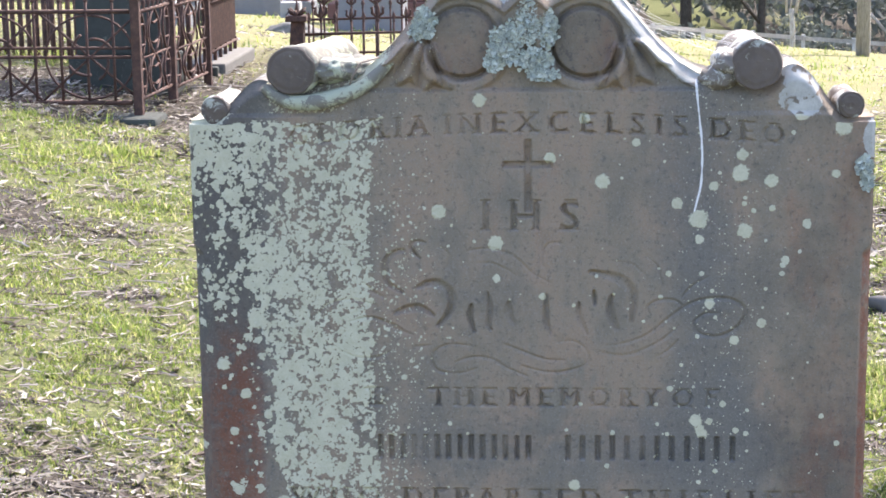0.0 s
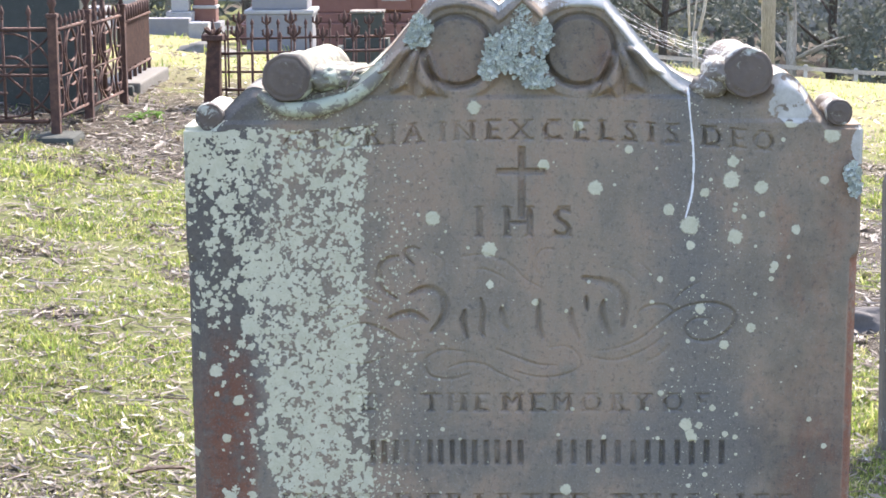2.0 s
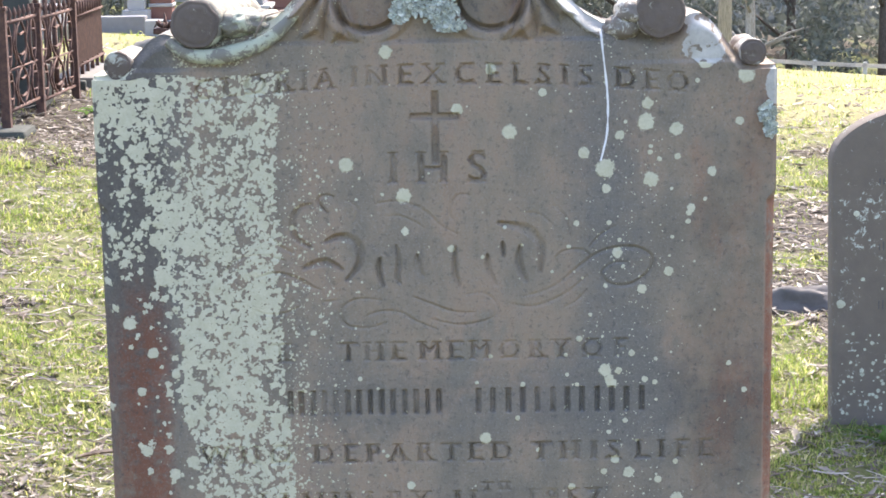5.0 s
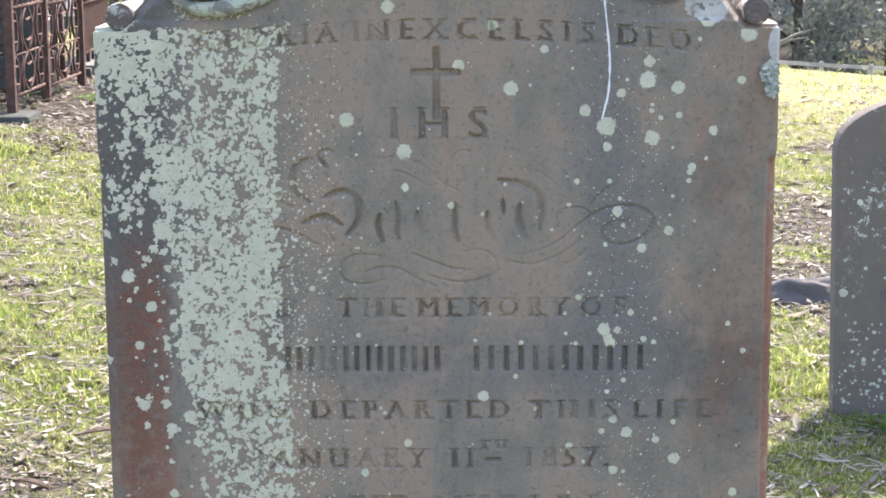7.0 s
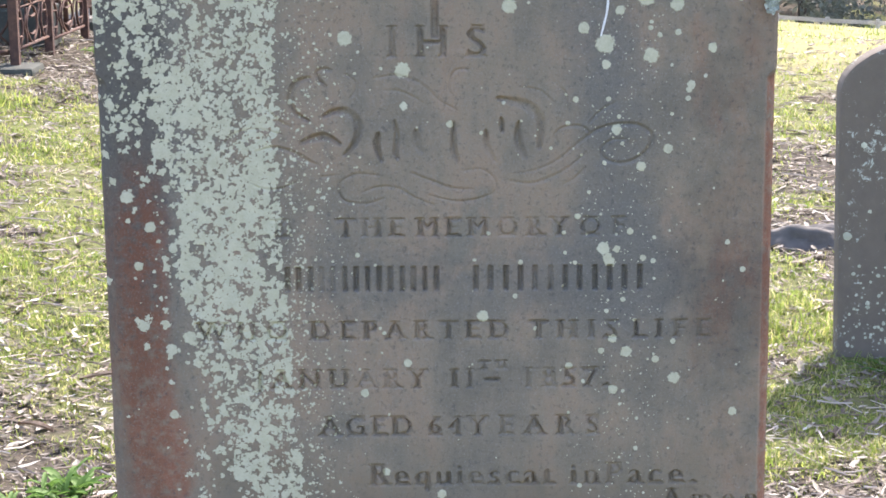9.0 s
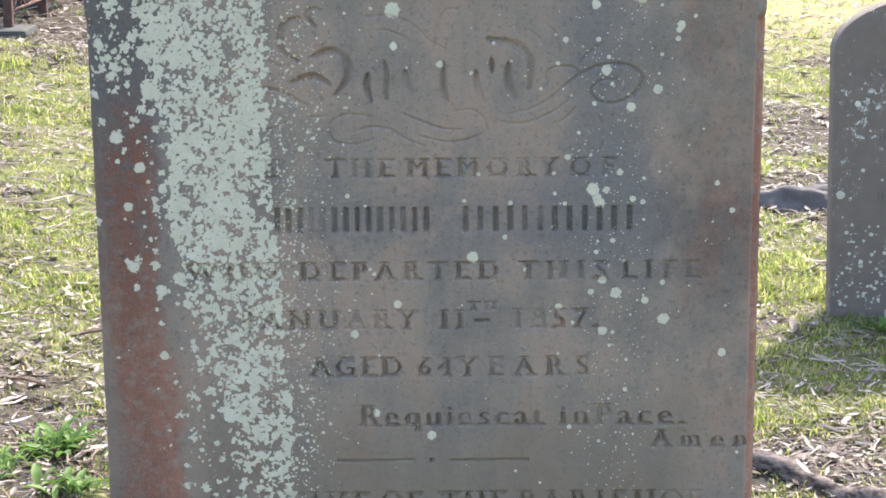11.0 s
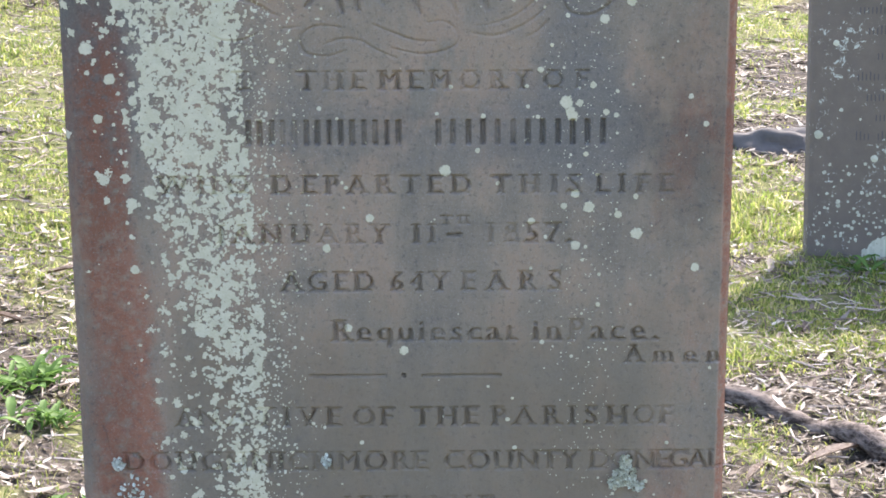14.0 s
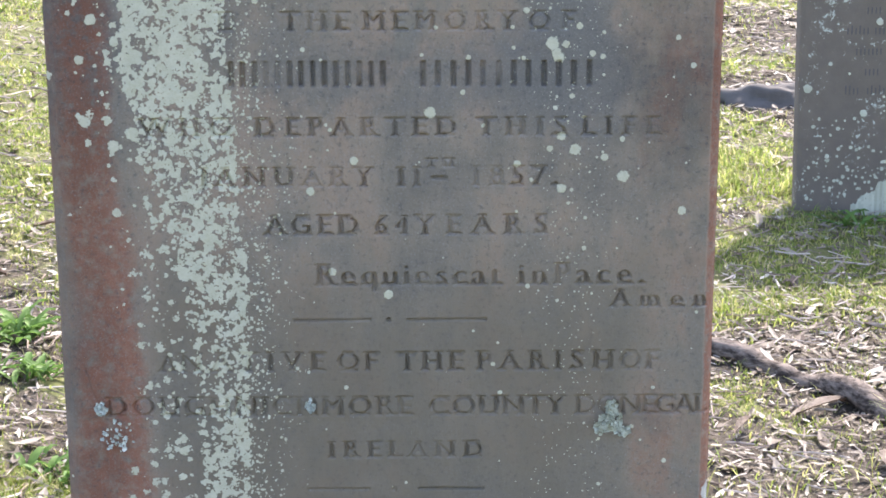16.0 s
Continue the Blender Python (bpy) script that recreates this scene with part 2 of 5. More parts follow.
SANDSTONE = stone_face()
SCROLL_STONE = stone_plain("scroll_sandstone", (0.12, 0.108, 0.094), (0.23, 0.20, 0.168), (0.47, 0.46, 0.41), 0.485)
# front faces: fewer lichen patches, and their shade put into a darker stone colour
SHADED_SCROLL_FACE = stone_plain("shaded_scroll_face", (0.075, 0.064, 0.056), (0.19, 0.152, 0.128), (0.40, 0.40, 0.35), 0.555)
SCROLL_GREEN = stone_plain("lichened_sandstone", (0.14, 0.13, 0.112), (0.26, 0.25, 0.205), (0.40, 0.42, 0.32), 0.50)
GREY_STONE = stone_plain("grey_headstone", (0.114, 0.098, 0.083), (0.198, 0.168, 0.138), (0.46, 0.49, 0.43), 0.585)
PALE_STONE = stone_plain("pale_marble", (0.27, 0.27, 0.275), (0.40, 0.40, 0.40), (0.20, 0.21, 0.19), 0.60)
MID_STONE = stone_plain("grey_granite", (0.17, 0.17, 0.18), (0.25, 0.25, 0.258), (0.34, 0.35, 0.30), 0.64)
RED_STONE = stone_plain("red_brown_stone", (0.14, 0.072, 0.060), (0.22, 0.118, 0.10), (0.34, 0.27, 0.24), 0.66)
DARK_STONE = stone_plain("dark_mossy_stone", (0.035, 0.04, 0.035), (0.085, 0.09, 0.078), (0.17, 0.19, 0.15), 0.62)
CONCRETE = stone_plain("old_concrete", (0.12, 0.114, 0.10), (0.20, 0.19, 0.168), (0.075, 0.072, 0.064), 0.60)
ROCK = stone_plain("field_rock", (0.06, 0.058, 0.056), (0.15, 0.14, 0.13), (0.22, 0.21, 0.19), 0.68)
IRON = rusty_iron()
ROOT_BARK = bark("dead_root_bark", (0.030, 0.024, 0.020), (0.18, 0.152, 0.130), (2.2, 2.6, 6))
POLE_WOOD = bark("grey_pole_wood", (0.21, 0.20, 0.19), (0.34, 0.325, 0.31))
PALE_BARK = bark("pale_gum_bark", (0.30, 0.27, 0.23), (0.52, 0.48, 0.42), (3, 3, 0.6))
DARK_BARK = bark("dark_bark", (0.06, 0.05, 0.045), (0.15, 0.13, 0.115))
RAIL_PAINT = bark("weathered_rail", (0.40, 0.39, 0.37), (0.58, 0.57, 0.55))
GRASS = leaf_material("grass_blades", [(0.0, (0.14, 0.215, 0.045)), (0.45, (0.26, 0.330, 0.075)), (0.75, (0.42, 0.42, 0.13)), (1.0, (0.60, 0.53, 0.33))], 0.6)
WEED = leaf_material("weed_leaves", [(0.0, (0.06, 0.13, 0.03)), (0.6, (0.12, 0.22, 0.05)), (1.0, (0.22, 0.31, 0.09))], 0.4)
LITTER = leaf_material("dry_leaves", [(0.0, (0.075, 0.055, 0.040)), (0.4, (0.170, 0.144, 0.112)), (0.78, (0.31, 0.28, 0.23)), (1.0, (0.62, 0.59, 0.52))], 0.25)
TWIG = leaf_material("dry_twigs", [(0.0, (0.10, 0.07, 0.05)), (0.6, (0.28, 0.23, 0.19)), (1.0, (0.52, 0.47, 0.41))], 0.0)
# gum grey-green, lightened and greyed so that distance haze is in the colour
HAZED_FOLIAGE = leaf_material("hazed_gum_foliage", [(0.0, (0.105, 0.120, 0.112)), (0.5, (0.145, 0.165, 0.142)), (1.0, (0.185, 0.205, 0.168))], 0.32)
CRUST = leaf_material("foliose_lichen", [(0.0, (0.36, 0.39, 0.35)), (0.5, (0.52, 0.56, 0.50)), (1.0, (0.68, 0.70, 0.63))], 0.0, 0.9)
CRUST_PALE = leaf_material("pale_lichen_flakes", [(0.0, (0.36, 0.37, 0.29)), (1.0, (0.56, 0.57, 0.46))], 0.0, 0.9)
SILK = Nodes("spider_silk", 0.4).done((0.75, 0.75, 0.75))
# dark colour of the small bars laid on the stones as lettering
LETTER_BARS = Nodes("dark_letter_bars", 0.95)
LETTER_BARS = LETTER_BARS.done(LETTER_BARS.mix(LETTER_BARS.noise(70), (0.075, 0.073, 0.070), (0.12, 0.115, 0.11)))


# ---------------------------------------------------------------- ground
def height(x, y):
    """The lie of the land: level by the stones, rising to the left, falling away behind a low crest."""
    x, y = np.asarray(x, float), np.asarray(y, float)
    u = np.clip(0.9 - x, 0, 7)
    near = 0.01 + 0.062 * u + 0.0150 * u * u * np.where(u > 4, 4 / np.maximum(u, 1e-6), 1)
    run = np.interp(y, [-1e4, 8, 14, 20, 26, 32, 50, 56, 90, 1e4], [0.01, 0.01, -0.20, -0.58, -0.93, -1.50, -3.65, -4.15, -5.2, -6.0])
    wide = 14 * np.tanh((x - 4.5) / 14)
    far = run - 0.085 * wide
    k = sstep(7, 19, y)
    return near * (1 - k) + far * k


def turf_field(x, y):
    """How grassy the soil is, 0 to 1."""
    t = 0.55 * fbm(x + 40, y * 0.8 + 40, 1.1, 21, 4) + 0.45 * fbm(x + 11, y * 0.8 + 7, 3.4, 23, 3)
    t = sstep(0.41, 0.57, t)
    spot = lambda cx, cy, sx, sy: np.exp(-(((x - cx) / sx) ** 2 + ((y - cy) / sy) ** 2))
    bare = spot(1.85, 7.6, 0.55, 0.9) + 1.6 * spot(-2.45, 9.1, 0.9, 0.42) + 1.2 * spot(-2.2, 10.6, 0.45, 1.0)
    bare = bare + 0.75 * spot(-2.1, 5.8, 0.45, 0.42) + 0.7 * spot(-1.35, 2.75, 0.55, 0.45) + 0.5 * spot(1.45, 5.6, 0.4, 0.8)
    bare = bare + 0.9 * spot(0.95, 2.45, 0.5, 0.42) + 0.8 * spot(-0.85, 2.2, 0.4, 0.35) + 0.5 * spot(0.9, 1.6, 0.4, 0.4)
    lush = spot(1.2, 3.35, 0.7, 0.38) + 1.6 * spot(-2.0, 7.4, 1.6, 0.75) + 0.8 * spot(-1.25, 4.6, 0.45, 0.5) + 0.5 * spot(1.2, 4.4, 0.4, 0.4)
    return np.clip(t + lush * 0.6 - bare, 0, 1)


def build_ground():
    xs = np.unique(np.r_[np.linspace(-5, 6, 221), np.linspace(-30, 40, 71), [-4000, -1500, -600, -250, -110, -60, 60, 110, 250, 600, 1500, 4000]])
    ys = np.unique(np.r_[np.linspace(-5, 14, 381), np.linspace(14, 60, 93), np.linspace(-30, -5, 51), [-4000, -1200, -300, -90, -30, -12, 70, 90, 130, 250, 600, 1500, 4000]])
    X, Y = np.meshgrid(xs, ys)
    Z = height(X, Y)
    bump = (fbm(X, Y, 2.2, 5, 4) - 0.5) * 0.05 + (fbm(X, Y, 9, 9, 2) - 0.5) * 0.02
    Z = Z + bump * sstep(30, 8, np.hypot(X, Y - 3))
    V = np.c_[X.ravel(), Y.ravel(), Z.ravel()]
    nx = len(xs)
    i, j = np.meshgrid(np.arange(nx - 1), np.arange(len(ys) - 1))
    a = (j * nx + i).ravel()
    me = bpy.data.meshes.new("ground")
    me.from_pydata(V.tolist(), [], np.c_[a, a + 1, a + nx + 1, a + nx].tolist())
    me.polygons.foreach_set("use_smooth", np.ones(len(me.polygons), bool))
    for name, val in (("turf", turf_field(X, Y)), ("field", sstep(9.5, 14, Y + 0.3 * X) * (1 - sstep(57, 62, Y)))):
        at = me.attributes.new(name, "FLOAT", "POINT")
        at.data.foreach_set("value", np.asarray(val, np.float32).ravel())
    me.materials.append(ground_material())
    return tagged(new("ground", me), "bare soil and patchy yellow-green turf of an old graveyard", "ground", "", "structure")


GROUND = build_ground()


def ground_z(x, y):
    return float(height(x, y) + (fbm(np.array([x]), np.array([y]), 2.2, 5, 4)[0] - 0.5) * 0.05 + (fbm(np.array([x]), np.array([y]), 9, 9, 2)[0] - 0.5) * 0.02)


# ---------------------------------------------------------------- the main headstone
HX, HZ0 = 0.38, 0.60                       # half width; lowest carved row
DZ = 0.001                                 # row spacing of the carved face
XC = -0.004                                # axis of the carved head


def crest(x):
    """The outline of the head: shoulders, humps, ogee flanks, two arches and a small tip between them."""
    u = np.abs(x - XC)
    flank = np.interp(u, [0.095, 0.12, 0.145, 0.17, 0.19, 0.21, 0.25, 0.29, 0.305, 0.32, 0.335, 0.35, 0.365, 0.39],
                      [1.687, 1.656, 1.626, 1.602, 1.590, 1.584, 1.573, 1.581, 1.580, 1.570, 1.553, 1.543, 1.539, 1.537])
    arch = 1.626 + np.sqrt(np.maximum(0.067 ** 2 - (u - 0.068) ** 2, 0))
    z = np.where(u < 0.095, arch, flank)
    hump = np.interp(x, [0.262, 0.270, 0.280, 0.292, 0.304, 0.316, 0.328, 0.340, 0.350], [1.50, 1.582, 1.597, 1.600, 1.594, 1.581, 1.563, 1.547, 1.54])
    left = np.interp(-x, [0.272, 0.285, 0.300, 0.312, 0.326, 0.338, 0.352], [1.50, 1.580, 1.586, 1.582, 1.566, 1.552, 1.54])
    z = np.maximum(np.maximum(z, hump), left)
    return np.maximum(z, 1.698 - 0.9 * np.abs(x))


def letter_mask(text, x0, x1, z0, cap, xs, zs, bold=0.0):
    """Rasters a line of text, stretched between x0 and x1, on the grid of the face."""
    cu = bpy.data.curves.new("line", "FONT")
    cu.body, cu.size, cu.offset = text, 1.0, bold
    cu.resolution_u = 3
    ob = new("line", cu)

    def outline(space):
        cu.space_character = space
        bpy.context.view_layer.update()
        me = bpy.data.meshes.new_from_object(ob.evaluated_get(bpy.context.evaluated_depsgraph_get()))
        me.calc_loop_triangles()
        pts = np.array([p.co[:2] for p in me.vertices])
        tri = np.array([t.vertices[:] for t in me.loop_triangles])
        bpy.data.meshes.remove(me)
        return pts, tri

    scale = cap / 0.73
    one, two = np.ptp(outline(1.0)[0][:, 0]), np.ptp(outline(2.0)[0][:, 0])
    want = (x1 - x0) / (scale * 1.13)
    v, tri = outline(float(np.clip(1 + (want - one) / max(two - one, 1e-3), 0.85, 2.2)) if len(text) > 1 else 1.0)
    bpy.data.objects.remove(ob)
    bpy.data.curves.remove(cu)
    v[:, 0] = x0 + (v[:, 0] - v[:, 0].min()) / np.ptp(v[:, 0]) * (x1 - x0)
    v[:, 1] = z0 + v[:, 1] * scale
    m = raster(v[tri], xs, zs)
    # a chisel's hand: hairline cross strokes, swelling stems, feet and heads spread into serifs
    thin = np.minimum(m, np.minimum(np.roll(m, 1, 0), np.roll(m, -1, 0)))
    thin = np.maximum(thin, 0.55 * np.minimum(m, np.roll(m, 1, 0)))
    stem = np.minimum(np.minimum(m, np.roll(m, 4, 0)), np.roll(m, -4, 0))
    thin = np.maximum(thin, np.roll(stem, 1, 1))
    for z in (z0, z0 + cap - 0.0006):
        j = int(np.searchsorted(zs, z))
        foot = m[max(j - 2, 0):j + 3].max(0)
        wide = foot.copy()
        for k in (1, 2, 3):
            wide = np.maximum(wide, np.maximum(np.roll(foot, k), np.roll(foot, -k)) * (1 - 0.1 * k))
        thin[j] = np.maximum(thin[j], wide)
        thin[j - 1 if z > z0 else j + 1] = np.maximum(thin[j - 1 if z > z0 else j + 1], 0.5 * wide)
    return thin


def raster(tris, xs, zs):
    out = np.zeros((len(zs), len(xs)), np.float32)
    for a, b, c in tris:
        lo, hi = np.minimum(np.minimum(a, b), c), np.maximum(np.maximum(a, b), c)
        i0, i1 = np.searchsorted(xs, lo[0]), np.searchsorted(xs, hi[0])
        j0, j1 = np.searchsorted(zs, lo[1]), np.searchsorted(zs, hi[1])
        if i1 <= i0 or j1 <= j0:
            continue
        X, Z = xs[None, i0:i1], zs[j0:j1, None]
        d1 = (X - b[0]) * (a[1] - b[1]) - (a[0] - b[0]) * (Z - b[1])
        d2 = (X - c[0]) * (b[1] - c[1]) - (b[0] - c[0]) * (Z - c[1])
        d3 = (X - a[0]) * (c[1] - a[1]) - (c[0] - a[0]) * (Z - a[1])
        inside = ((d1 >= 0) & (d2 >= 0) & (d3 >= 0)) | ((d1 <= 0) & (d2 <= 0) & (d3 <= 0))
        out[j0:j1, i0:i1] = np.maximum(out[j0:j1, i0:i1], inside)
    return out


def stroke(out, pts, width, xs, zs):
    """Cuts a swelling pen stroke along a smooth line of points."""
    p = np.array(pts, float)
    t = np.linspace(0, len(p) - 1, 300)
    k = np.clip(t.astype(int), 0, len(p) - 2)
    f = (t - k)[:, None]
    q = [p[np.clip(k + d, 0, len(p) - 1)] for d in (-1, 0, 1, 2)]
    c = 0.5 * (2 * q[1] + (q[2] - q[0]) * f + (2 * q[0] - 5 * q[1] + 4 * q[2] - q[3]) * f ** 2 + (3 * q[1] - q[0] - 3 * q[2] + q[3]) * f ** 3)
    for s, (x, z) in zip(np.linspace(0, 1, 300), c):
        w = width * (0.35 + 0.65 * math.sin(math.pi * s))
        i0, i1 = np.searchsorted(xs, x - w), np.searchsorted(xs, x + w) + 1
        j0, j1 = np.searchsorted(zs, z - w), np.searchsorted(zs, z + w) + 1
        d = np.hypot(xs[None, i0:i1] - x, zs[j0:j1, None] - z) if j1 > j0 and i1 > i0 else None
        if d is not None and d.size:
            cutting = np.clip(1.2 - d / w, 0, 1) * (1.0 if width > 0.0025 else 0.5)
            out[j0:j1, i0:i1] = np.maximum(out[j0:j1, i0:i1], cutting[: j1 - j0, : i1 - i0])


def soften(m, times=1):
    for _ in range(times):
        p = np.pad(m, 1, mode="edge")
        m = (p[1:-1, 1:-1] * 4 + (p[:-2, 1:-1] + p[2:, 1:-1] + p[1:-1, :-2] + p[1:-1, 2:]) * 2
             + p[:-2, :-2] + p[:-2, 2:] + p[2:, :-2] + p[2:, 2:]) / 16
    return m


LINES = [  # word, first and last x, base line, capital height
    ("TO", -0.186, -0.166, 1.212, 0.02),
    ("THE", -0.113, -0.040, 1.212, 0.02),
    ("MEMORY", -0.021, 0.147, 1.212, 0.02),
    ("OF", 0.162, 0.211, 1.212, 0.02),
    ("WHO", -0.276, -0.173, 1.0915, 0.021),
    ("DEPARTED", -0.145, 0.080, 1.0915, 0.021),
    ("THIS", 0.105, 0.204, 1.0915, 0.021),
    ("LIFE", 0.224, 0.309, 1.0915, 0.021),
    ("JANUARY", -0.212, -0.015, 1.034, 0.021),
    ("11", 0.016, 0.037, 1.034, 0.021),
    ("1857.", 0.101, 0.195, 1.034, 0.022),
    ("AGED", -0.138, -0.032, 0.977, 0.022),
    ("64", -0.012, 0.025, 0.977, 0.021),
    ("YEARS", 0.034, 0.184, 0.977, 0.022),
    ("Requiescat", -0.079, 0.132, 0.9165, 0.025),
    ("in", 0.153, 0.183, 0.9165, 0.025),
    ("Pace.", 0.195, 0.296, 0.9165, 0.025),
    ("Amen", 0.259, 0.368, 0.8885, 0.021),
    ("A", -0.264, -0.247, 0.813, 0.022),
    ("NATIVE", -0.239, -0.074, 0.813, 0.022),
    ("OF", -0.058, -0.012, 0.813, 0.022),
    ("THE", 0.013, 0.087, 0.813, 0.022),
    ("PARISH", 0.106, 0.261, 0.813, 0.022),
    ("OF", 0.271, 0.315, 0.813, 0.022),
    ("DOUGHNICHMORE", -0.328, 0.027, 0.7575, 0.023),
    ("COUNTY", 0.049, 0.207, 0.7575, 0.023),
    ("DONEGAL", 0.221, 0.375, 0.7575, 0.023),
    ("IRELAND", -0.068, 0.110, 0.7045, 0.02),
    ("TH", 0.048, 0.076, 1.056, 0.009),
    ("IHS", -0.051, 0.056, 1.4155, 0.034),
]


def build_headstone():
    nx = 780
    xs = np.linspace(-HX, HX, nx)
    zf = np.arange(HZ0, 1.535, DZ)          # rows of the plain face
    zs = np.arange(HZ0, 1.60, DZ)           # rows that carry lettering
    cut = np.zeros((len(zs), nx), np.float32)
    for text, x0, x1, z0, cap in LINES:
        cut = np.maximum(cut, letter_mask(text, x0, x1, z0, cap, xs, zs, 0.0))
    # the line under the head follows a shallow bow
    bow = np.zeros_like(cut)
    for text, x0, x1 in (('GLORIA', -0.267, -0.111), ('IN', -0.091, -0.055), ('EXCELSIS', -0.039, 0.174), ('DEO', 0.202, 0.281)):
        bow = np.maximum(bow, letter_mask(text, x0, x1, 1.500, 0.021, xs, zs, 0.0))
    lift = 0.0145 * (1 - ((xs - 0.01) / 0.27) ** 2) + 0.0115
    for i, s in enumerate(np.round(lift / DZ).astype(int)):
        cut[:, i] = np.maximum(cut[:, i], np.roll(bow[:, i], s))
    # the name: plain bars only
    for a, b, n in ((-0.178, 0.005, 14), (0.035, 0.238, 12)):
        for k in range(n):
            c = a + (b - a) * (k + 0.5) / n
            i0, i1 = np.searchsorted(xs, c - 0.0024), np.searchsorted(xs, c + 0.0024)
            cut[np.searchsorted(zs, 1.149):np.searchsorted(zs, 1.177), i0:i1] = 1.0
    # cross, rules and the flourished word
    for x0, x1, z0, z1 in ((-0.0035, 0.0025, 1.437, 1.518), (-0.028, 0.026, 1.4865, 1.4925), (-0.108, -0.019, 0.8735, 0.8755), (0.023, 0.115, 0.8735, 0.8755),
                           (0.000, 0.004, 0.8725, 0.8765), (-0.096, -0.022, 0.664, 0.666), (0.035, 0.112, 0.664, 0.666), (0.005, 0.009, 0.663, 0.667),
                           (0.053, 0.070, 1.0420, 1.0445)):
        cut[np.searchsorted(zs, z0):np.searchsorted(zs, z1), np.searchsorted(xs, x0):np.searchsorted(xs, x1)] = 1.0
    pen = np.zeros_like(cut)
    S = lambda pts, w: stroke(pen, pts, w, xs, zs)
    S([(-0.123, 1.384), (-0.130, 1.391), (-0.132, 1.399), (-0.125, 1.403), (-0.116, 1.401)], 0.0026)
    S([(-0.140, 1.393), (-0.152, 1.390), (-0.161, 1.380), (-0.162, 1.364), (-0.157, 1.353), (-0.143, 1.345)], 0.0040)
    S([(-0.126, 1.350), (-0.114, 1.355), (-0.102, 1.355), (-0.091, 1.348), (-0.087, 1.335), (-0.092, 1.319), (-0.103, 1.306)], 0.0052)
    S([(-0.152, 1.320), (-0.139, 1.325), (-0.123, 1.327), (-0.108, 1.318)], 0.0042)
    S([(-0.065, 1.330), (-0.067, 1.316), (-0.062, 1.299)], 0.0040)
    S([(-0.047, 1.344), (-0.044, 1.329), (-0.046, 1.308), (-0.043, 1.301)], 0.0034)
    S([(-0.023, 1.333), (-0.022, 1.318), (-0.017, 1.308)], 0.0044)
    S([(0.020, 1.342), (0.019, 1.315), (0.024, 1.298)], 0.0036)
    S([(0.056, 1.332), (0.057, 1.316), (0.065, 1.297)], 0.0036)
    S([(0.073, 1.346), (0.074, 1.330)], 0.0028)
    S([(0.093, 1.341), (0.091, 1.326), (0.095, 1.310), (0.100, 1.301)], 0.0048)
    S([(0.069, 1.368), (0.087, 1.365), (0.102, 1.360), (0.115, 1.347), (0.117, 1.330), (0.115, 1.312)], 0.0056)
    S([(-0.102, 1.397), (-0.091, 1.390), (-0.090, 1.380), (-0.096, 1.370)], 0.0013)
    S([(-0.183, 1.347), (-0.163, 1.337)], 0.0016)
    S([(-0.184, 1.315), (-0.165, 1.311), (-0.150, 1.301), (-0.132, 1.295)], 0.0022)
    S([(-0.069, 1.392), (-0.045, 1.395), (-0.023, 1.389), (-0.009, 1.379), (0.005, 1.366), (0.023, 1.356)], 0.0020)
    S([(-0.058, 1.378), (-0.042, 1.378), (-0.024, 1.370), (-0.011, 1.362)], 0.0014)
    S([(0.037, 1.401), (0.024, 1.401), (0.016, 1.391), (0.015, 1.378), (0.022, 1.370)], 0.0015)
    S([(0.096, 1.380), (0.115, 1.377), (0.131, 1.364)], 0.0013)
    S([(0.129, 1.388), (0.143, 1.375), (0.149, 1.354)], 0.0014)
    S([(0.171, 1.339), (0.184, 1.353), (0.201, 1.363)], 0.0016)
    S([(0.085, 1.283), (0.107, 1.286), (0.133, 1.296), (0.158, 1.316), (0.181, 1.332), (0.206, 1.338), (0.228, 1.336), (0.241, 1.325), (0.236, 1.308), (0.215, 1.295), (0.193, 1.297), (0.185, 1.309), (0.196, 1.320), (0.212, 1.321)], 0.0022)
    S([(0.081, 1.275), (0.107, 1.272), (0.132, 1.280), (0.152, 1.292), (0.168, 1.306)], 0.0020)
    S([(0.142, 1.270), (0.158, 1.279), (0.167, 1.290)], 0.0014)
    S([(0.174, 1.327), (0.162, 1.336), (0.143, 1.335), (0.133, 1.327), (0.136, 1.319)], 0.0014)
    S([(-0.059, 1.256), (-0.078, 1.250), (-0.101, 1.252), (-0.110, 1.262), (-0.108, 1.275), (-0.090, 1.284), (-0.065, 1.282)], 0.0015)
    S([(-0.084, 1.263), (-0.065, 1.269), (-0.043, 1.267), (-0.024, 1.256), (-0.002, 1.247)], 0.0014)
    S([(-0.029, 1.285), (-0.007, 1.276), (0.018, 1.267), (0.040, 1.266)], 0.0015)
    S([(-0.008, 1.259), (0.021, 1.252), (0.049, 1.255), (0.065, 1.264), (0.064, 1.278), (0.050, 1.288), (0.031, 1.287)], 0.0015)
    S([(-0.130, 1.281), (-0.112, 1.283)], 0.0013)
    S([(-0.240, 1.317), (-0.226, 1.331), (-0.200, 1.336), (-0.172, 1.329)], 0.0014)
    S([(-0.204, 1.310), (-0.182, 1.315), (-0.159, 1.309), (-0.137, 1.296)], 0.0018)
    S([(-0.212, 1.275), (-0.196, 1.268), (-0.176, 1.268), (-0.157, 1.276)], 0.0014)
    S([(-0.190, 1.358), (-0.174, 1.344), (-0.162, 1.339)], 0.0016)
    S([(-0.354, 0.822), (-0.349, 0.806), (-0.346, 0.790), (-0.338, 0.773)], 0.0012)
    cut = np.maximum(cut, pen)
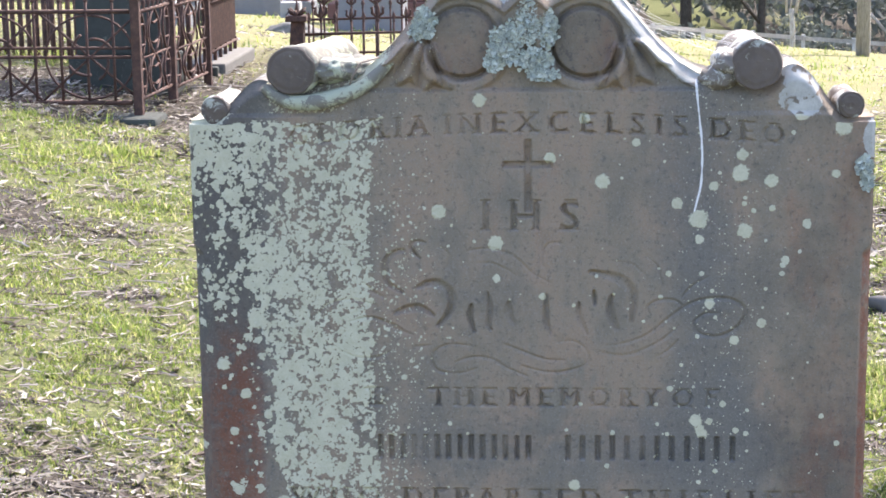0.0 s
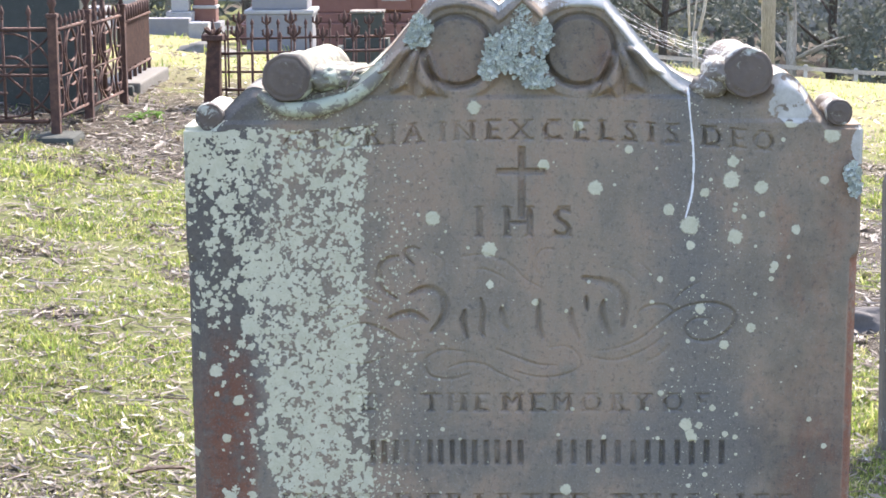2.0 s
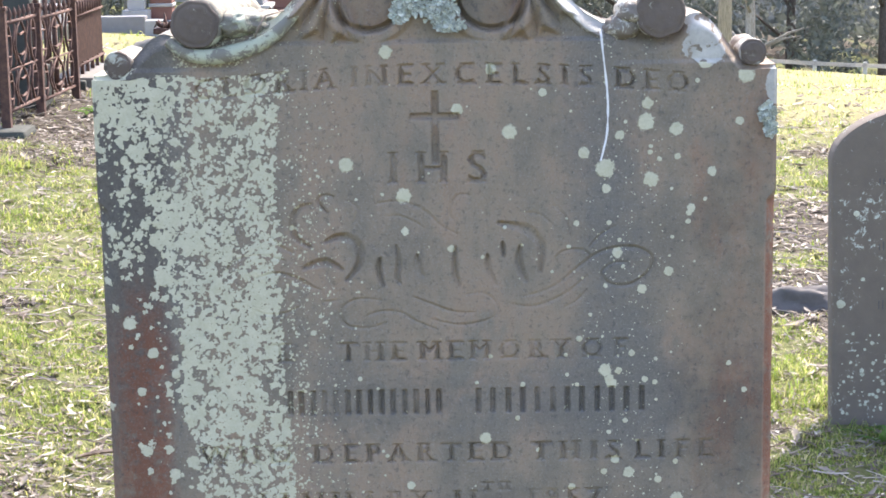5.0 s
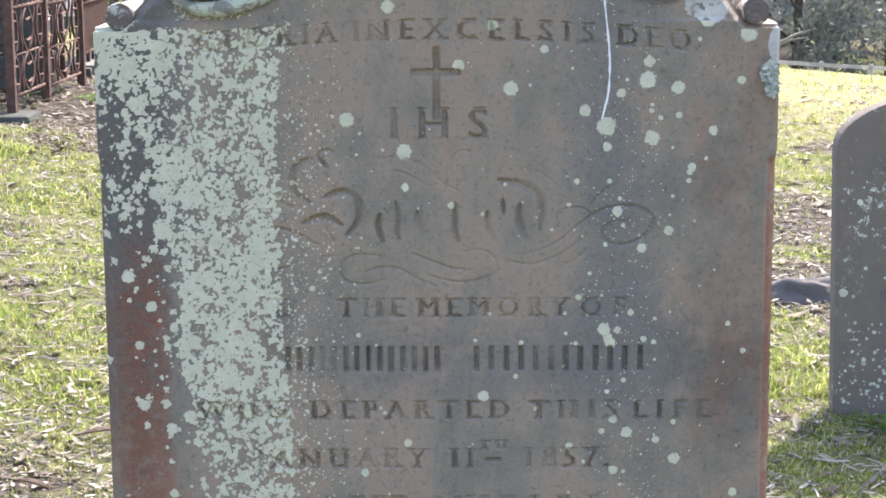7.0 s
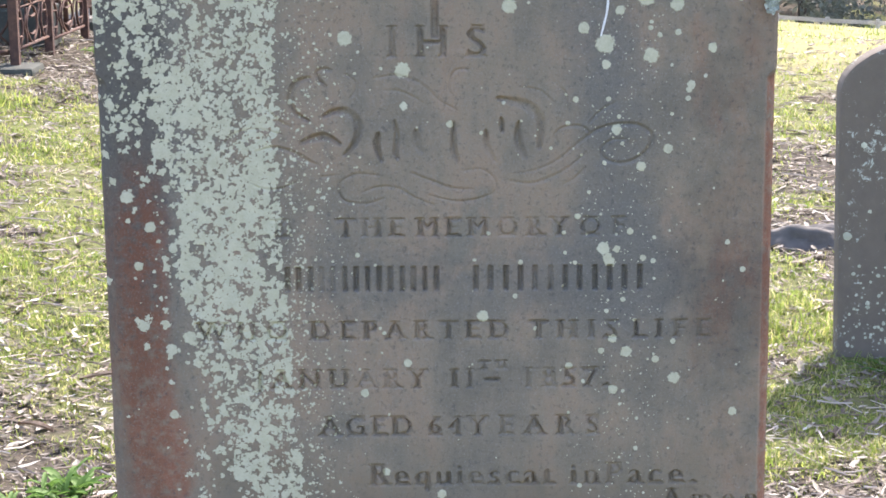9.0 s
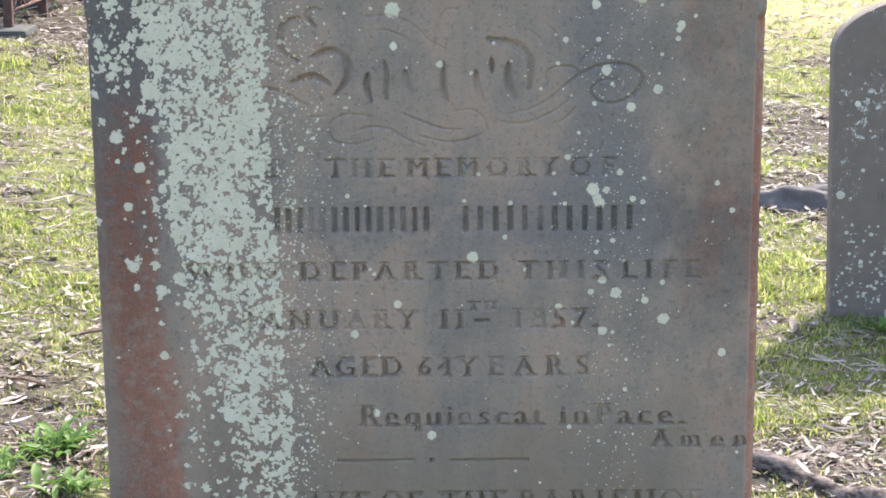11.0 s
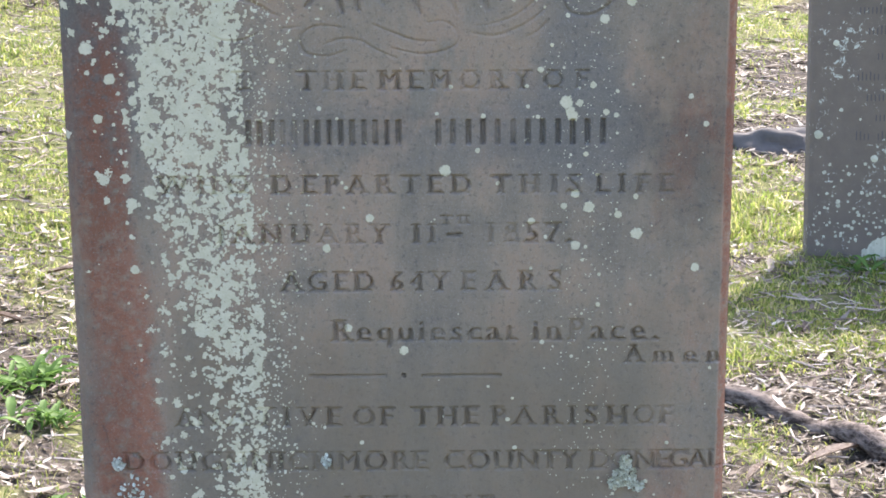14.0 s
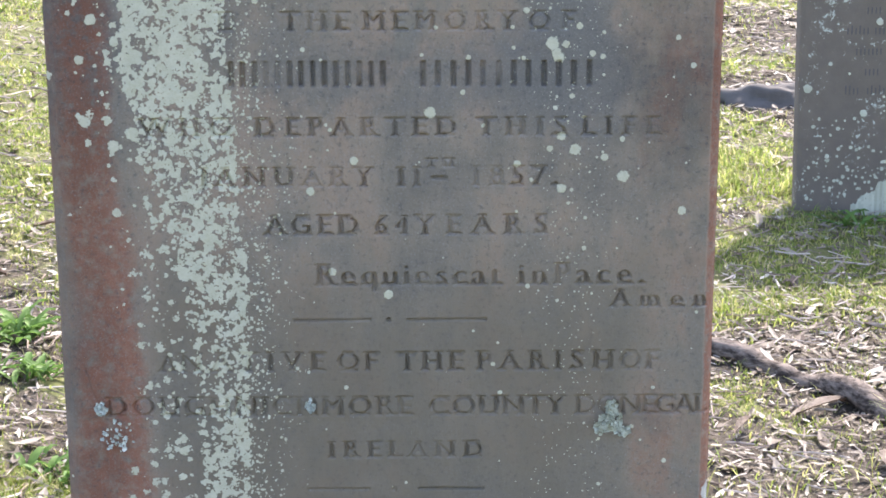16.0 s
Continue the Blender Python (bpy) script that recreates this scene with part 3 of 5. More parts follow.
    wear = -0.25 + 2.1 * fbm(xs[None, :], zs[:, None], 24, 31, 3)
    cut = soften(cut, 1) * np.clip(wear, 0.42, 1.05) * 0.0062

    # rows: coarse foot, carved face, head that follows the crest
    foot = np.linspace(-0.15, HZ0, 14)[:-1]
    top = crest(xs)
    for _ in range(60):                       # weathered round towards the shoulders
        top[1:-1] = np.where(np.abs(xs[1:-1]) > 0.215, (top[:-2] + 2 * top[1:-1] + top[2:]) / 4, top[1:-1])
    nv = 150
    X = np.broadcast_to(xs, (len(foot) + len(zf) + nv, nx)).copy()
    Z = np.r_[np.broadcast_to(foot[:, None], (len(foot), nx)), np.broadcast_to(zf[:, None], (len(zf), nx)),
              zf[-1] + (top[None, :] - zf[-1]) * (np.arange(1, nv + 1) / nv)[:, None]]
    Y = np.zeros_like(X)
    row = np.clip((Z - HZ0) / DZ, 0, len(zs) - 1.001)
    lo = row.astype(int)
    cols = np.broadcast_to(np.arange(nx), Z.shape)
    Y += (cut[lo, cols] * (1 - row + lo) + cut[lo + 1, cols] * (row - lo)) * (Z > HZ0) * (Z < 1.59)
    Y += (fbm(X, Z, 6, 41, 3) - 0.5) * 0.004 + (fbm(X, Z, 60, 44, 3) - 0.5) * 0.0016
    # stopped chamfers on both edges
    edge = HX - np.abs(X)
    stop = sstep(1.405, 1.385, Z)
    Y += np.maximum(0.013 * stop - edge, 0) * 1.0
    Y += np.maximum(0.004 - edge, 0) * 0.8
    # carved head: moulded rim, two roundels, leaf sprays
    T = np.broadcast_to(top, X.shape)
    rim = T - Z
    head = sstep(1.570, 1.576, Z) * sstep(0.215, 0.195, np.abs(X - XC))
    Y += head * 0.006 * sstep(0.016, 0.022, rim)
    Y += sstep(0.018, 0.0, rim + 0.004 * (fbm(X, Z, 45, 93, 2) - 0.5)) * 0.013 * (Z > 1.536)
    for cx in (XC - 0.068, XC + 0.068):
        d = np.hypot(X - cx, Z - 1.625)
        Y -= head * 0.006 * sstep(0.058, 0.051, d) * sstep(0.040, 0.045, d) * sstep(1.640, 1.620, Z)
        Y -= head * 0.004 * sstep(0.037, 0.034, d)
        Y += 0.005 * np.exp(-((d - 0.0395) / 0.0022) ** 2)
    for sgn in (-1, 1):
        px, pz = XC + sgn * 0.105, 1.640
        ang = np.arctan2(Z - pz, (X - px) * sgn)
        d = np.hypot(X - px, Z - pz)
        fan = sstep(0.014, 0.022, d) * sstep(0.070, 0.058, d - 0.006 * np.cos(ang * 14 + 1.5)) * sstep(-2.05, -1.9, ang) * sstep(-0.35, -0.55, ang)
        Y -= head * fan * 0.012 * np.sqrt(0.5 + 0.5 * np.cos(ang * 14 + 1.5 + 1.6 * d / 0.05)) * sstep(0.004, 0.014, rim)
    u0 = np.abs(X)
    Y -= 0.012 * sstep(0.030, 0.016, u0 + 0.25 * np.maximum(1.65 - Z, 0)) * sstep(1.60, 1.64, Z)
    shoulder = sstep(0.20, 0.225, np.abs(X - XC)) * sstep(1.543, 1.549, Z)
    Y += shoulder * 0.004

    rows = X.shape[0]
    lich = np.zeros_like(X)
    left = np.interp(Z, [0.55, 0.75, 0.85, 1.0, 1.08, 1.15, 1.25, 1.35, 1.45, 1.53], [-0.215, -0.222, -0.228, -0.248, -0.270, -0.292, -0.292, -0.31, -0.335, -0.40])
    right = np.interp(Z, [0.55, 0.75, 0.85, 1.0, 1.08, 1.15, 1.25, 1.35, 1.45, 1.62], [-0.165, -0.163, -0.158, -0.165, -0.168, -0.176, -0.178, -0.178, -0.180, -0.15])
    zcol = Z[:, nx // 2]

    def rosettes(field, marks):
        """Round thalli; the field is 0.5 at their rims."""
        for cx, cz, r in marks:
            j0, j1 = np.searchsorted(zcol, cz - 2 * r) - 2, np.searchsorted(zcol, cz + 2 * r) + 3
            i0, i1 = int((cx - 2 * r + HX) / (2 * HX) * (nx - 1)), int((cx + 2 * r + HX) / (2 * HX) * (nx - 1)) + 2
            sel = np.s_[max(0, j0):max(0, j1), max(0, i0):max(0, i1)]
            d = np.hypot(X[sel] - cx, Z[sel] - cz)
            field[sel] = np.maximum(field[sel], np.clip(1 - 0.5 * d / r, 0, 1))

    rl = np.random.default_rng(52)
    marks = []
    zl = rl.uniform(0.58, 1.60, 15000)
    lf = np.interp(zl, Z[:, 0][np.argsort(Z[:, 0])], left[:, 0][np.argsort(Z[:, 0])])
    rt = np.interp(zl, Z[:, 0][np.argsort(Z[:, 0])], right[:, 0][np.argsort(Z[:, 0])])
    xl = lf + (rt - lf) * rl.random(15000)
    band = np.interp(zl, [0.6, 0.75, 0.95, 1.08, 1.14, 1.28, 1.40, 1.53], [0.20, 0.25, 0.28, 0.42, 0.90, 0.95, 0.85, 0.90])
    keep = rl.random(15000) < band * np.clip(2.4 * fbm(xl, zl, 30, 58, 3) - 0.30, 0.4, 1)
    for x, z in zip(xl[keep], zl[keep]):
        marks.append((x, z, 0.0011 + 0.0046 * rl.random() ** 1.6))
    for _ in range(520):                      # loose rosettes thinning out towards the edge
        z = rl.uniform(0.62, 1.52)
        x = float(np.interp(z, [0.6, 1.0, 1.25, 1.5], [-0.225, -0.245, -0.292, -0.33])) - abs(rl.normal(0, 0.032))
        if x > -0.378:
            marks.append((x, z, 0.0008 + 0.0062 * rl.random() ** 2.4))
    for _ in range(300):
        marks.append((rl.uniform(-0.379, -0.30), 1.535 - 0.23 * rl.random() ** 1.4, 0.0010 + 0.0058 * rl.random() ** 1.8))
    for _ in range(1500):                     # fine speckle on the other flank
        z = rl.uniform(0.62, 1.45)
        marks.append((-0.180 + abs(rl.normal(0, 0.030)) + 0.01 * rl.random(), z, 0.0006 + 0.0017 * rl.random() ** 2))
    rosettes(lich, marks)
    lich = lich - 0.26 * sstep(0.58, 0.68, fbm(X, Z, 150, 57, 2)) - 0.16 * sstep(0.58, 0.70, fbm(X, Z, 45, 56, 3))
    lich = np.maximum(lich, 0.8 * sstep(0.022, 0.008, rim) * sstep(-0.13, -0.17, X) * (Z > 1.53))
    lich = np.maximum(lich, (0.75 - 0.5 * sstep(0.5, 0.62, fbm(X, Z, 60, 59, 3))) * sstep(-0.345, -0.372, X) * sstep(1.40, 1.49, Z))
    lich = np.where((Z > 1.548) & (X < -0.20), np.where(X < -0.29, 0.30, 0.5), lich)
    spots = np.zeros_like(X)
    known = [(-0.101, 1.437, 8), (0.082, 1.471, 7.5), (-0.037, 1.401, 8), (0.189, 1.428, 10), (0.234, 1.479, 9), (0.202, 1.332, 5.5), (-0.054, 1.562, 7),
             (0.308, 1.423, 5), (0.051, 1.118, 6), (0.270, 1.044, 6), (-0.285, 1.096, 7), (-0.306, 1.082, 6), (0.062, 1.541, 6), (0.024, 1.497, 6),
             (0.268, 1.471, 7), (0.345, 1.531, 9), (0.240, 1.415, 8), (0.165, 1.446, 6), (0.188, 1.196, 7), (0.195, 1.181, 6), (-0.306, 1.004, 5),
             (0.236, 1.500, 6), (0.205, 1.465, 5), (-0.35, 1.26, 7), (-0.325, 1.225, 6), (-0.34, 1.18, 5), (-0.062, 0.933, 4.5), (0.002, 0.905, 5),
             (0.20, 1.03, 5), (0.215, 1.075, 6), (-0.30, 1.20, 5), (0.30, 1.545, 7), (0.19, 1.405, 5), (0.23, 1.29, 5), (-0.31, 1.312, 9), (0.26, 1.31, 5)]
    r2 = np.random.default_rng(3)
    for k in range(330):
        lane = r2.random()
        if lane < 0.34:
            c = (r2.normal(0.21, 0.05), r2.uniform(0.85, 1.53))
        elif lane < 0.45:
            c = (r2.normal(-0.255, 0.07), r2.uniform(0.6, 1.4))
        else:
            c = (r2.uniform(-0.17, 0.36), r2.uniform(0.62, 1.54))
        known.append((*c, float(np.clip(r2.lognormal(0.30, 0.62), 0.7, 4.5)) * (0.6 if c[1] < 1.0 else 1.0)))
    rosettes(spots, [(cx, cz, r * 0.00105) for cx, cz, r in known])
    rust = sstep(-0.275, -0.325, X) * sstep(1.42, 1.20, Z) * (0.50 + 0.35 * sstep(-0.372, -0.345, X))
    rust = np.maximum(rust, 1.1 * np.exp(-(((X + 0.318) / 0.042) ** 2)) * sstep(1.14, 0.92, Z))
    rust = np.maximum(rust, 0.46 * sstep(0.245, 0.33, X + 0.03 * np.sin(Z * 19)) * (0.55 + 0.6 * fbm(X * 2.2, Z * 0.8, 14, 73, 3)))
    rust = np.maximum(rust, 0.30 * np.exp(-((X / 0.13) ** 2 + ((Z - 1.44) / 0.11) ** 2)))
    rust = np.maximum(rust, sstep(0.366, 0.372, X) * 1.05 * stop)
    for cx in (XC - 0.068, XC + 0.068):
        rust = np.maximum(rust, 0.36 * sstep(0.042, 0.034, np.hypot(X - cx, Z - 1.625)))
    rust = rust + 0.3 * (fbm(X, Z, 9, 71, 3) - 0.45)
    dark = 0.75 * np.exp(-(((X - 0.20 - 0.09 * (1.3 - Z)) / 0.06) ** 2)) * sstep(1.0, 1.2, Z) + 0.6 * np.exp(-(((Z - 1.16) / 0.07) ** 2)) * sstep(-0.2, -0.1, X)
    dark = np.maximum(dark, 0.95 * sstep(-0.22, -0.33, X) * sstep(0.95, 1.3, Z)) + 0.3 * (fbm(X, Z, 7, 77, 3) - 0.4)
    crust = sstep(-0.275, -0.335, X) * (0.55 + 0.45 * sstep(0.9, 1.3, Z)) + 0.55 * sstep(0.24, 0.31, X) * sstep(0.8, 1.1, Z) + 0.35 * np.exp(-(((Z - 1.15) / 0.06) ** 2)) * sstep(-0.2, -0.1, X)
    for cx in (XC - 0.068, XC + 0.068):
        crust = np.maximum(crust, 0.75 * sstep(0.046, 0.038, np.hypot(X - cx, Z - 1.625)))
    crust = crust + 0.5 * (fbm(X, Z, 16, 79, 4) - 0.5)
    # olive tone of the lower face, deepened in colour for its weaker bounce light
    olive_shade = 0.75 * sstep(1.12, 0.82, Z) + 0.45 * np.exp(-(((X + 0.30) / 0.05) ** 2 + ((Z - 1.10) / 0.05) ** 2))
    olive_shade = olive_shade * (1 - 0.9 * np.clip(rust * 1.3, 0, 1))
    pale = 0.75 * sstep(0.026, 0.016, rim) * sstep(0.02, 0.06, X) * sstep(0.205, 0.19, X) * (Z > 1.58)
    pale = np.maximum(pale, 0.62 * sstep(0.013, 0.005, rim) * sstep(-0.13, -0.09, X) * (Z > 1.6))
    pale = np.maximum(pale, 0.75 * sstep(0.030, 0.016, np.hypot(X - 0.300, (Z - 1.574) * 0.9) + 0.055 * (fbm(X, Z, 60, 95, 3) - 0.5)))
    pale = np.maximum(pale, 0.75 * sstep(0.016, 0.010, np.hypot((X - 0.378) * 1.1, (Z - 1.518) * 0.6)))
    pale = np.maximum(pale, 0.7 * sstep(0.020, 0.010, np.hypot(X - 0.385, Z - 0.655)))
    line = 0.188 + 0.004 * np.sin((Z - 1.44) * 30) - 0.004 * sstep(1.47, 1.43, Z)
    drip = sstep(0.0027, 0.0012, np.abs(X - line) + 0.0018 * fbm(X, Z, 110, 99, 3)) * (Z > 1.437) * (Z < 1.583)
    speck = 0.45 * np.exp(-(((X - 0.21) / 0.07) ** 2)) + 0.55 * sstep(0.10, 0.0, np.abs(X + 0.15)) + 0.15

    back = 0.13
    n_front = rows * nx
    V = np.c_[X.ravel(), Y.ravel(), Z.ravel()]
    i, j = np.meshgrid(np.arange(nx - 1), np.arange(rows - 1))
    a = (j * nx + i).ravel()
    F = [tuple(f) for f in np.c_[a, a + 1, a + nx + 1, a + nx].tolist()]
    border = [r * nx for r in range(rows)] + [(rows - 1) * nx + c for c in range(1, nx)] + [r * nx + nx - 1 for r in range(rows - 2, -1, -1)]
    B = V[border].copy()
    mid_ring, far_ring = B.copy(), B.copy()
    mid_ring[:, 1], far_ring[:, 1] = back * 0.5, back
    mid_ring[:, 2] += (fbm(B[:, 0], B[:, 2], 25, 91, 2) - 0.45) * 0.004 * (B[:, 2] > 1.5)
    V = np.r_[V, mid_ring, far_ring]
    m = len(border)
    r1, r2_ = n_front, n_front + m
    for k in range(m - 1):
        F.append((border[k + 1], border[k], r1 + k, r1 + k + 1))
        F.append((r1 + k + 1, r1 + k, r2_ + k, r2_ + k + 1))
    F.append(tuple(r2_ + k for k in range(m)))
    stone = thing("headstone", "tall lichened sandstone headstone with scrolled carved head and incised lettering", "headstone", (0, 0, 0))
    slab = mesh_part("slab", V, F, SANDSTONE, stone)
    sm = np.ones(len(slab.data.polygons), bool)
    sm[-1] = False
    slab.data.polygons.foreach_set("use_smooth", sm)
    for name, val in (("lichen", lich), ("spots", spots), ("rust", rust), ("dark", dark), ("pale", pale), ("olive_shade", olive_shade), ("crust", crust), ("drip", drip), ("speck", speck)):
        full = val.ravel()
        full = np.r_[full, full[border], full[border]]
        if name == "pale":
            top_edge = (B[:, 2] > 1.545) * 0.42
            full[n_front:] = np.r_[top_edge, top_edge]
        at = slab.data.attributes.new(name, "FLOAT", "POINT")
        at.data.foreach_set("value", full.astype(np.float32))
    return stone


HEADSTONE = build_headstone()


def roll(name, x, z, r, y0, y1, material, parent, label="", slant=0.0):
    """A carved scroll: its body runs back over the stone, a round face with a rim, coloured darker for its shade,
    closes it in front.
    """
    bm = bmesh.new()
    n, prof = 12, [(r * 0.97, 0.0015)]
    for k in range(1, n + 1):
        prof.append((r * (1 - 0.07 * math.sin(k / n * math.pi) + 0.02 * math.sin(k * 1.9)), 0.0015 + (y1 - y0 - 0.0015) * k / n))
    prof.append((r * 0.6, y1 - y0 + 0.006))
    lathe(bm, prof, (x, y0, z), "y", 40, 0.06)
    for v in bm.verts:
        v.co.x += (v.co.y - y0) * slant
        v.co += v.normal * 0.0012 * noise.noise(v.co * 90)
    body = part(name, bm, material, parent, label)
    bm = bmesh.new()
    lathe(bm, [(0.001, -0.0006), (r * 0.25, -0.0022), (r * 0.40, -0.0002), (r * 0.62, -0.0024), (r * 0.78, -0.0014), (r * 0.84, -0.0002), (r * 0.90, -0.0014), (r * 0.97, 0.0002), (r * 0.985, 0.0024), (r * 0.9, 0.004)], (x, y0, z), "y", 40, 0.10)
    for v in bm.verts:
        v.co.y += 0.0016 * noise.noise(v.co * 110)
    part("scroll_face", bm, SHADED_SCROLL_FACE, body)
    return body


def lump(name, x, y, z, size, material, parent, seed, rough=0.35):
    """A worn carved lump, such as a leaf curl."""
    bm = bmesh.new()
    bmesh.ops.create_icosphere(bm, subdivisions=4, radius=1.0)
    for v in bm.verts:
        p = v.co.normalized()
        k = 1 + rough * noise.noise(p * 2.2 + Vector((seed, 0, 0))) + 0.5 * rough * noise.noise(p * 6 + Vector((0, seed, 0))) + 0.25 * (rough - 0.1) * math.sin(11 * math.atan2(p.z, p.x) + 9 * math.hypot(p.x, p.z) + seed)
        v.co = Vector((x + p.x * size[0] * k, y + p.y * size[1] * k, z + p.z * size[2] * k))
    for f in bm.faces:
        f.smooth = True
    return part(name, bm, material, parent)


roll("scroll", -0.262, 1.5965, 0.0275, -0.006, 0.115, SCROLL_GREEN, HEADSTONE, "round scroll end topped with pale lichen", 0.30)
roll("scroll", 0.250, 1.6005, 0.0285, -0.006, 0.115, SCROLL_STONE, HEADSTONE, "round scroll end bleached on top", -0.08)
roll("small_scroll", 0.3535, 1.5545, 0.0150, 0.004, 0.075, SCROLL_STONE, HEADSTONE, "small worn scroll end", -0.05)
roll("small_scroll", -0.3510, 1.5515, 0.0160, 0.006, 0.080, SCROLL_STONE, HEADSTONE, "small grey scroll end", 0.10)
lump("leaf_curl", -0.214, 0.026, 1.5945, (0.031, 0.034, 0.0160), SCROLL_GREEN, HEADSTONE, 1.0, 0.20)
lump("leaf_curl", -0.190, 0.050, 1.5945, (0.024, 0.040, 0.0130), SCROLL_GREEN, HEADSTONE, 5.0, 0.20)
lump("leaf_curl", 0.2165, 0.022, 1.6000, (0.0165, 0.034, 0.0165), SCROLL_STONE, HEADSTONE, 2.0, 0.16)
lump("leaf_curl", 0.2080, 0.012, 1.5840, (0.0210, 0.020, 0.0140), SCROLL_STONE, HEADSTONE, 3.0, 0.16)


def ribbon(name, pts, width, material, parent):
    """The carved band that runs under a scroll."""
    bm = bmesh.new()
    prev = None
    for i, (x, z) in enumerate(pts):
        a, b = pts[max(i - 1, 0)], pts[min(i + 1, len(pts) - 1)]
        d = Vector((b[0] - a[0], 0, b[1] - a[1])).normalized()
        nrm = Vector((-d.z, 0, d.x))
        w = width * (0.55 + 0.45 * math.sin(math.pi * min(1, (i + 1) / len(pts))))
        c = Vector((x, 0, z))
        row = [bm.verts.new(c + nrm * (w * s) + Vector((0, dy, 0))) for s, dy in ((-0.5, 0.010), (-0.42, -0.004), (0.0, -0.008), (0.42, -0.004), (0.5, 0.060))]
        if prev:
            for k in range(4):
                bm.faces.new((prev[k], prev[k + 1], row[k + 1], row[k])).smooth = True
        prev = row
    bmesh.ops.recalc_face_normals(bm, faces=bm.faces)
    return part(name, bm, material, parent)


def arc(points, n=24):
    """A smooth line through a few points."""
    p = np.array(points, float)
    t = np.linspace(0, len(p) - 1, n)
    k = np.clip(t.astype(int), 0, len(p) - 2)
    f = (t - k)[:, None]
    q = [p[np.clip(k + d, 0, len(p) - 1)] for d in (-1, 0, 1, 2)]
    return 0.5 * (2 * q[1] + (q[2] - q[0]) * f + (2 * q[0] - 5 * q[1] + 4 * q[2] - q[3]) * f ** 2 + (3 * q[1] - q[0] - 3 * q[2] + q[3]) * f ** 3)


ribbon("scroll_band", [tuple(p) for p in arc([(-0.150, 1.608), (-0.175, 1.583), (-0.205, 1.568), (-0.240, 1.560), (-0.272, 1.563), (-0.294, 1.578)])], 0.020, SCROLL_GREEN, HEADSTONE)


def flakes(name, spots, material, parent, seed, label):
    """A crust of small curled lichen lobes; spots: centre, half sizes and number."""
    r = np.random.default_rng(seed)
    V, F = [], []
    for cx, cz, sx, sz, n in spots:
        for _ in range(n):
            a, d = r.uniform(0, 2 * math.pi), math.sqrt(r.random())
            px, pz = cx + math.cos(a) * d * sx * r.uniform(0.7, 1.15), cz + math.sin(a) * d * sz * r.uniform(0.7, 1.15)
            s = r.uniform(0.0010, 0.0030)
            ux = Vector((math.cos(a * 3), r.uniform(-0.5, 0.1), math.sin(a * 3))).normalized()
            uz = Vector((-math.sin(a * 3), r.uniform(-0.6, 0.2), math.cos(a * 3))).normalized()
            c = Vector((px, -0.0030 - r.uniform(0, 0.0075) * (1 - 0.7 * d), pz))
            b = len(V)
            V.append(c + Vector((0, 0.0012, 0)))
            m = 7
            for k in range(m):
                w = s * r.uniform(0.65, 1.25)
                V.append(c + ux * (w * math.cos(2 * math.pi * k / m)) + uz * (w * math.sin(2 * math.pi * k / m)) + Vector((0, -0.0012 * r.random(), 0)))
            F += [(b, b + 1 + k, b + 1 + (k + 1) % m) for k in range(m)]
    ob = mesh_part(name, V, F, material, parent)
    return tagged(ob, label, kind="stuff")


flakes("lichen_crust", [(0.000, 1.672, 0.010, 0.022, 260), (-0.002, 1.642, 0.020, 0.020, 520), (-0.026, 1.622, 0.018, 0.022, 420), (0.022, 1.640, 0.012, 0.022, 300), (-0.038, 1.604, 0.010, 0.012, 130),
                        (0.006, 1.606, 0.022, 0.014, 380), (0.018, 1.590, 0.020, 0.007, 150), (-0.113, 1.648, 0.013, 0.018, 300), (-0.120, 1.638, 0.010, 0.010, 90),
                        (0.369, 1.487, 0.010, 0.013, 150), (0.372, 1.472, 0.007, 0.014, 110), (-0.335, 0.769, 0.007, 0.009, 50), (-0.318, 0.735, 0.020, 0.020, 50), (-0.090, 0.771, 0.005, 0.009, 45)],
       CRUST, HEADSTONE, 11, "blue-grey leafy lichen")
flakes("lichen_crust", [(0.262, 0.752, 0.014, 0.013, 150), (0.262, 0.768, 0.007, 0.010, 60), (0.275, 0.738, 0.010, 0.007, 70), (0.250, 0.742, 0.008, 0.008, 50)], CRUST_PALE, HEADSTONE, 12, "pale grey-green lichen patch")


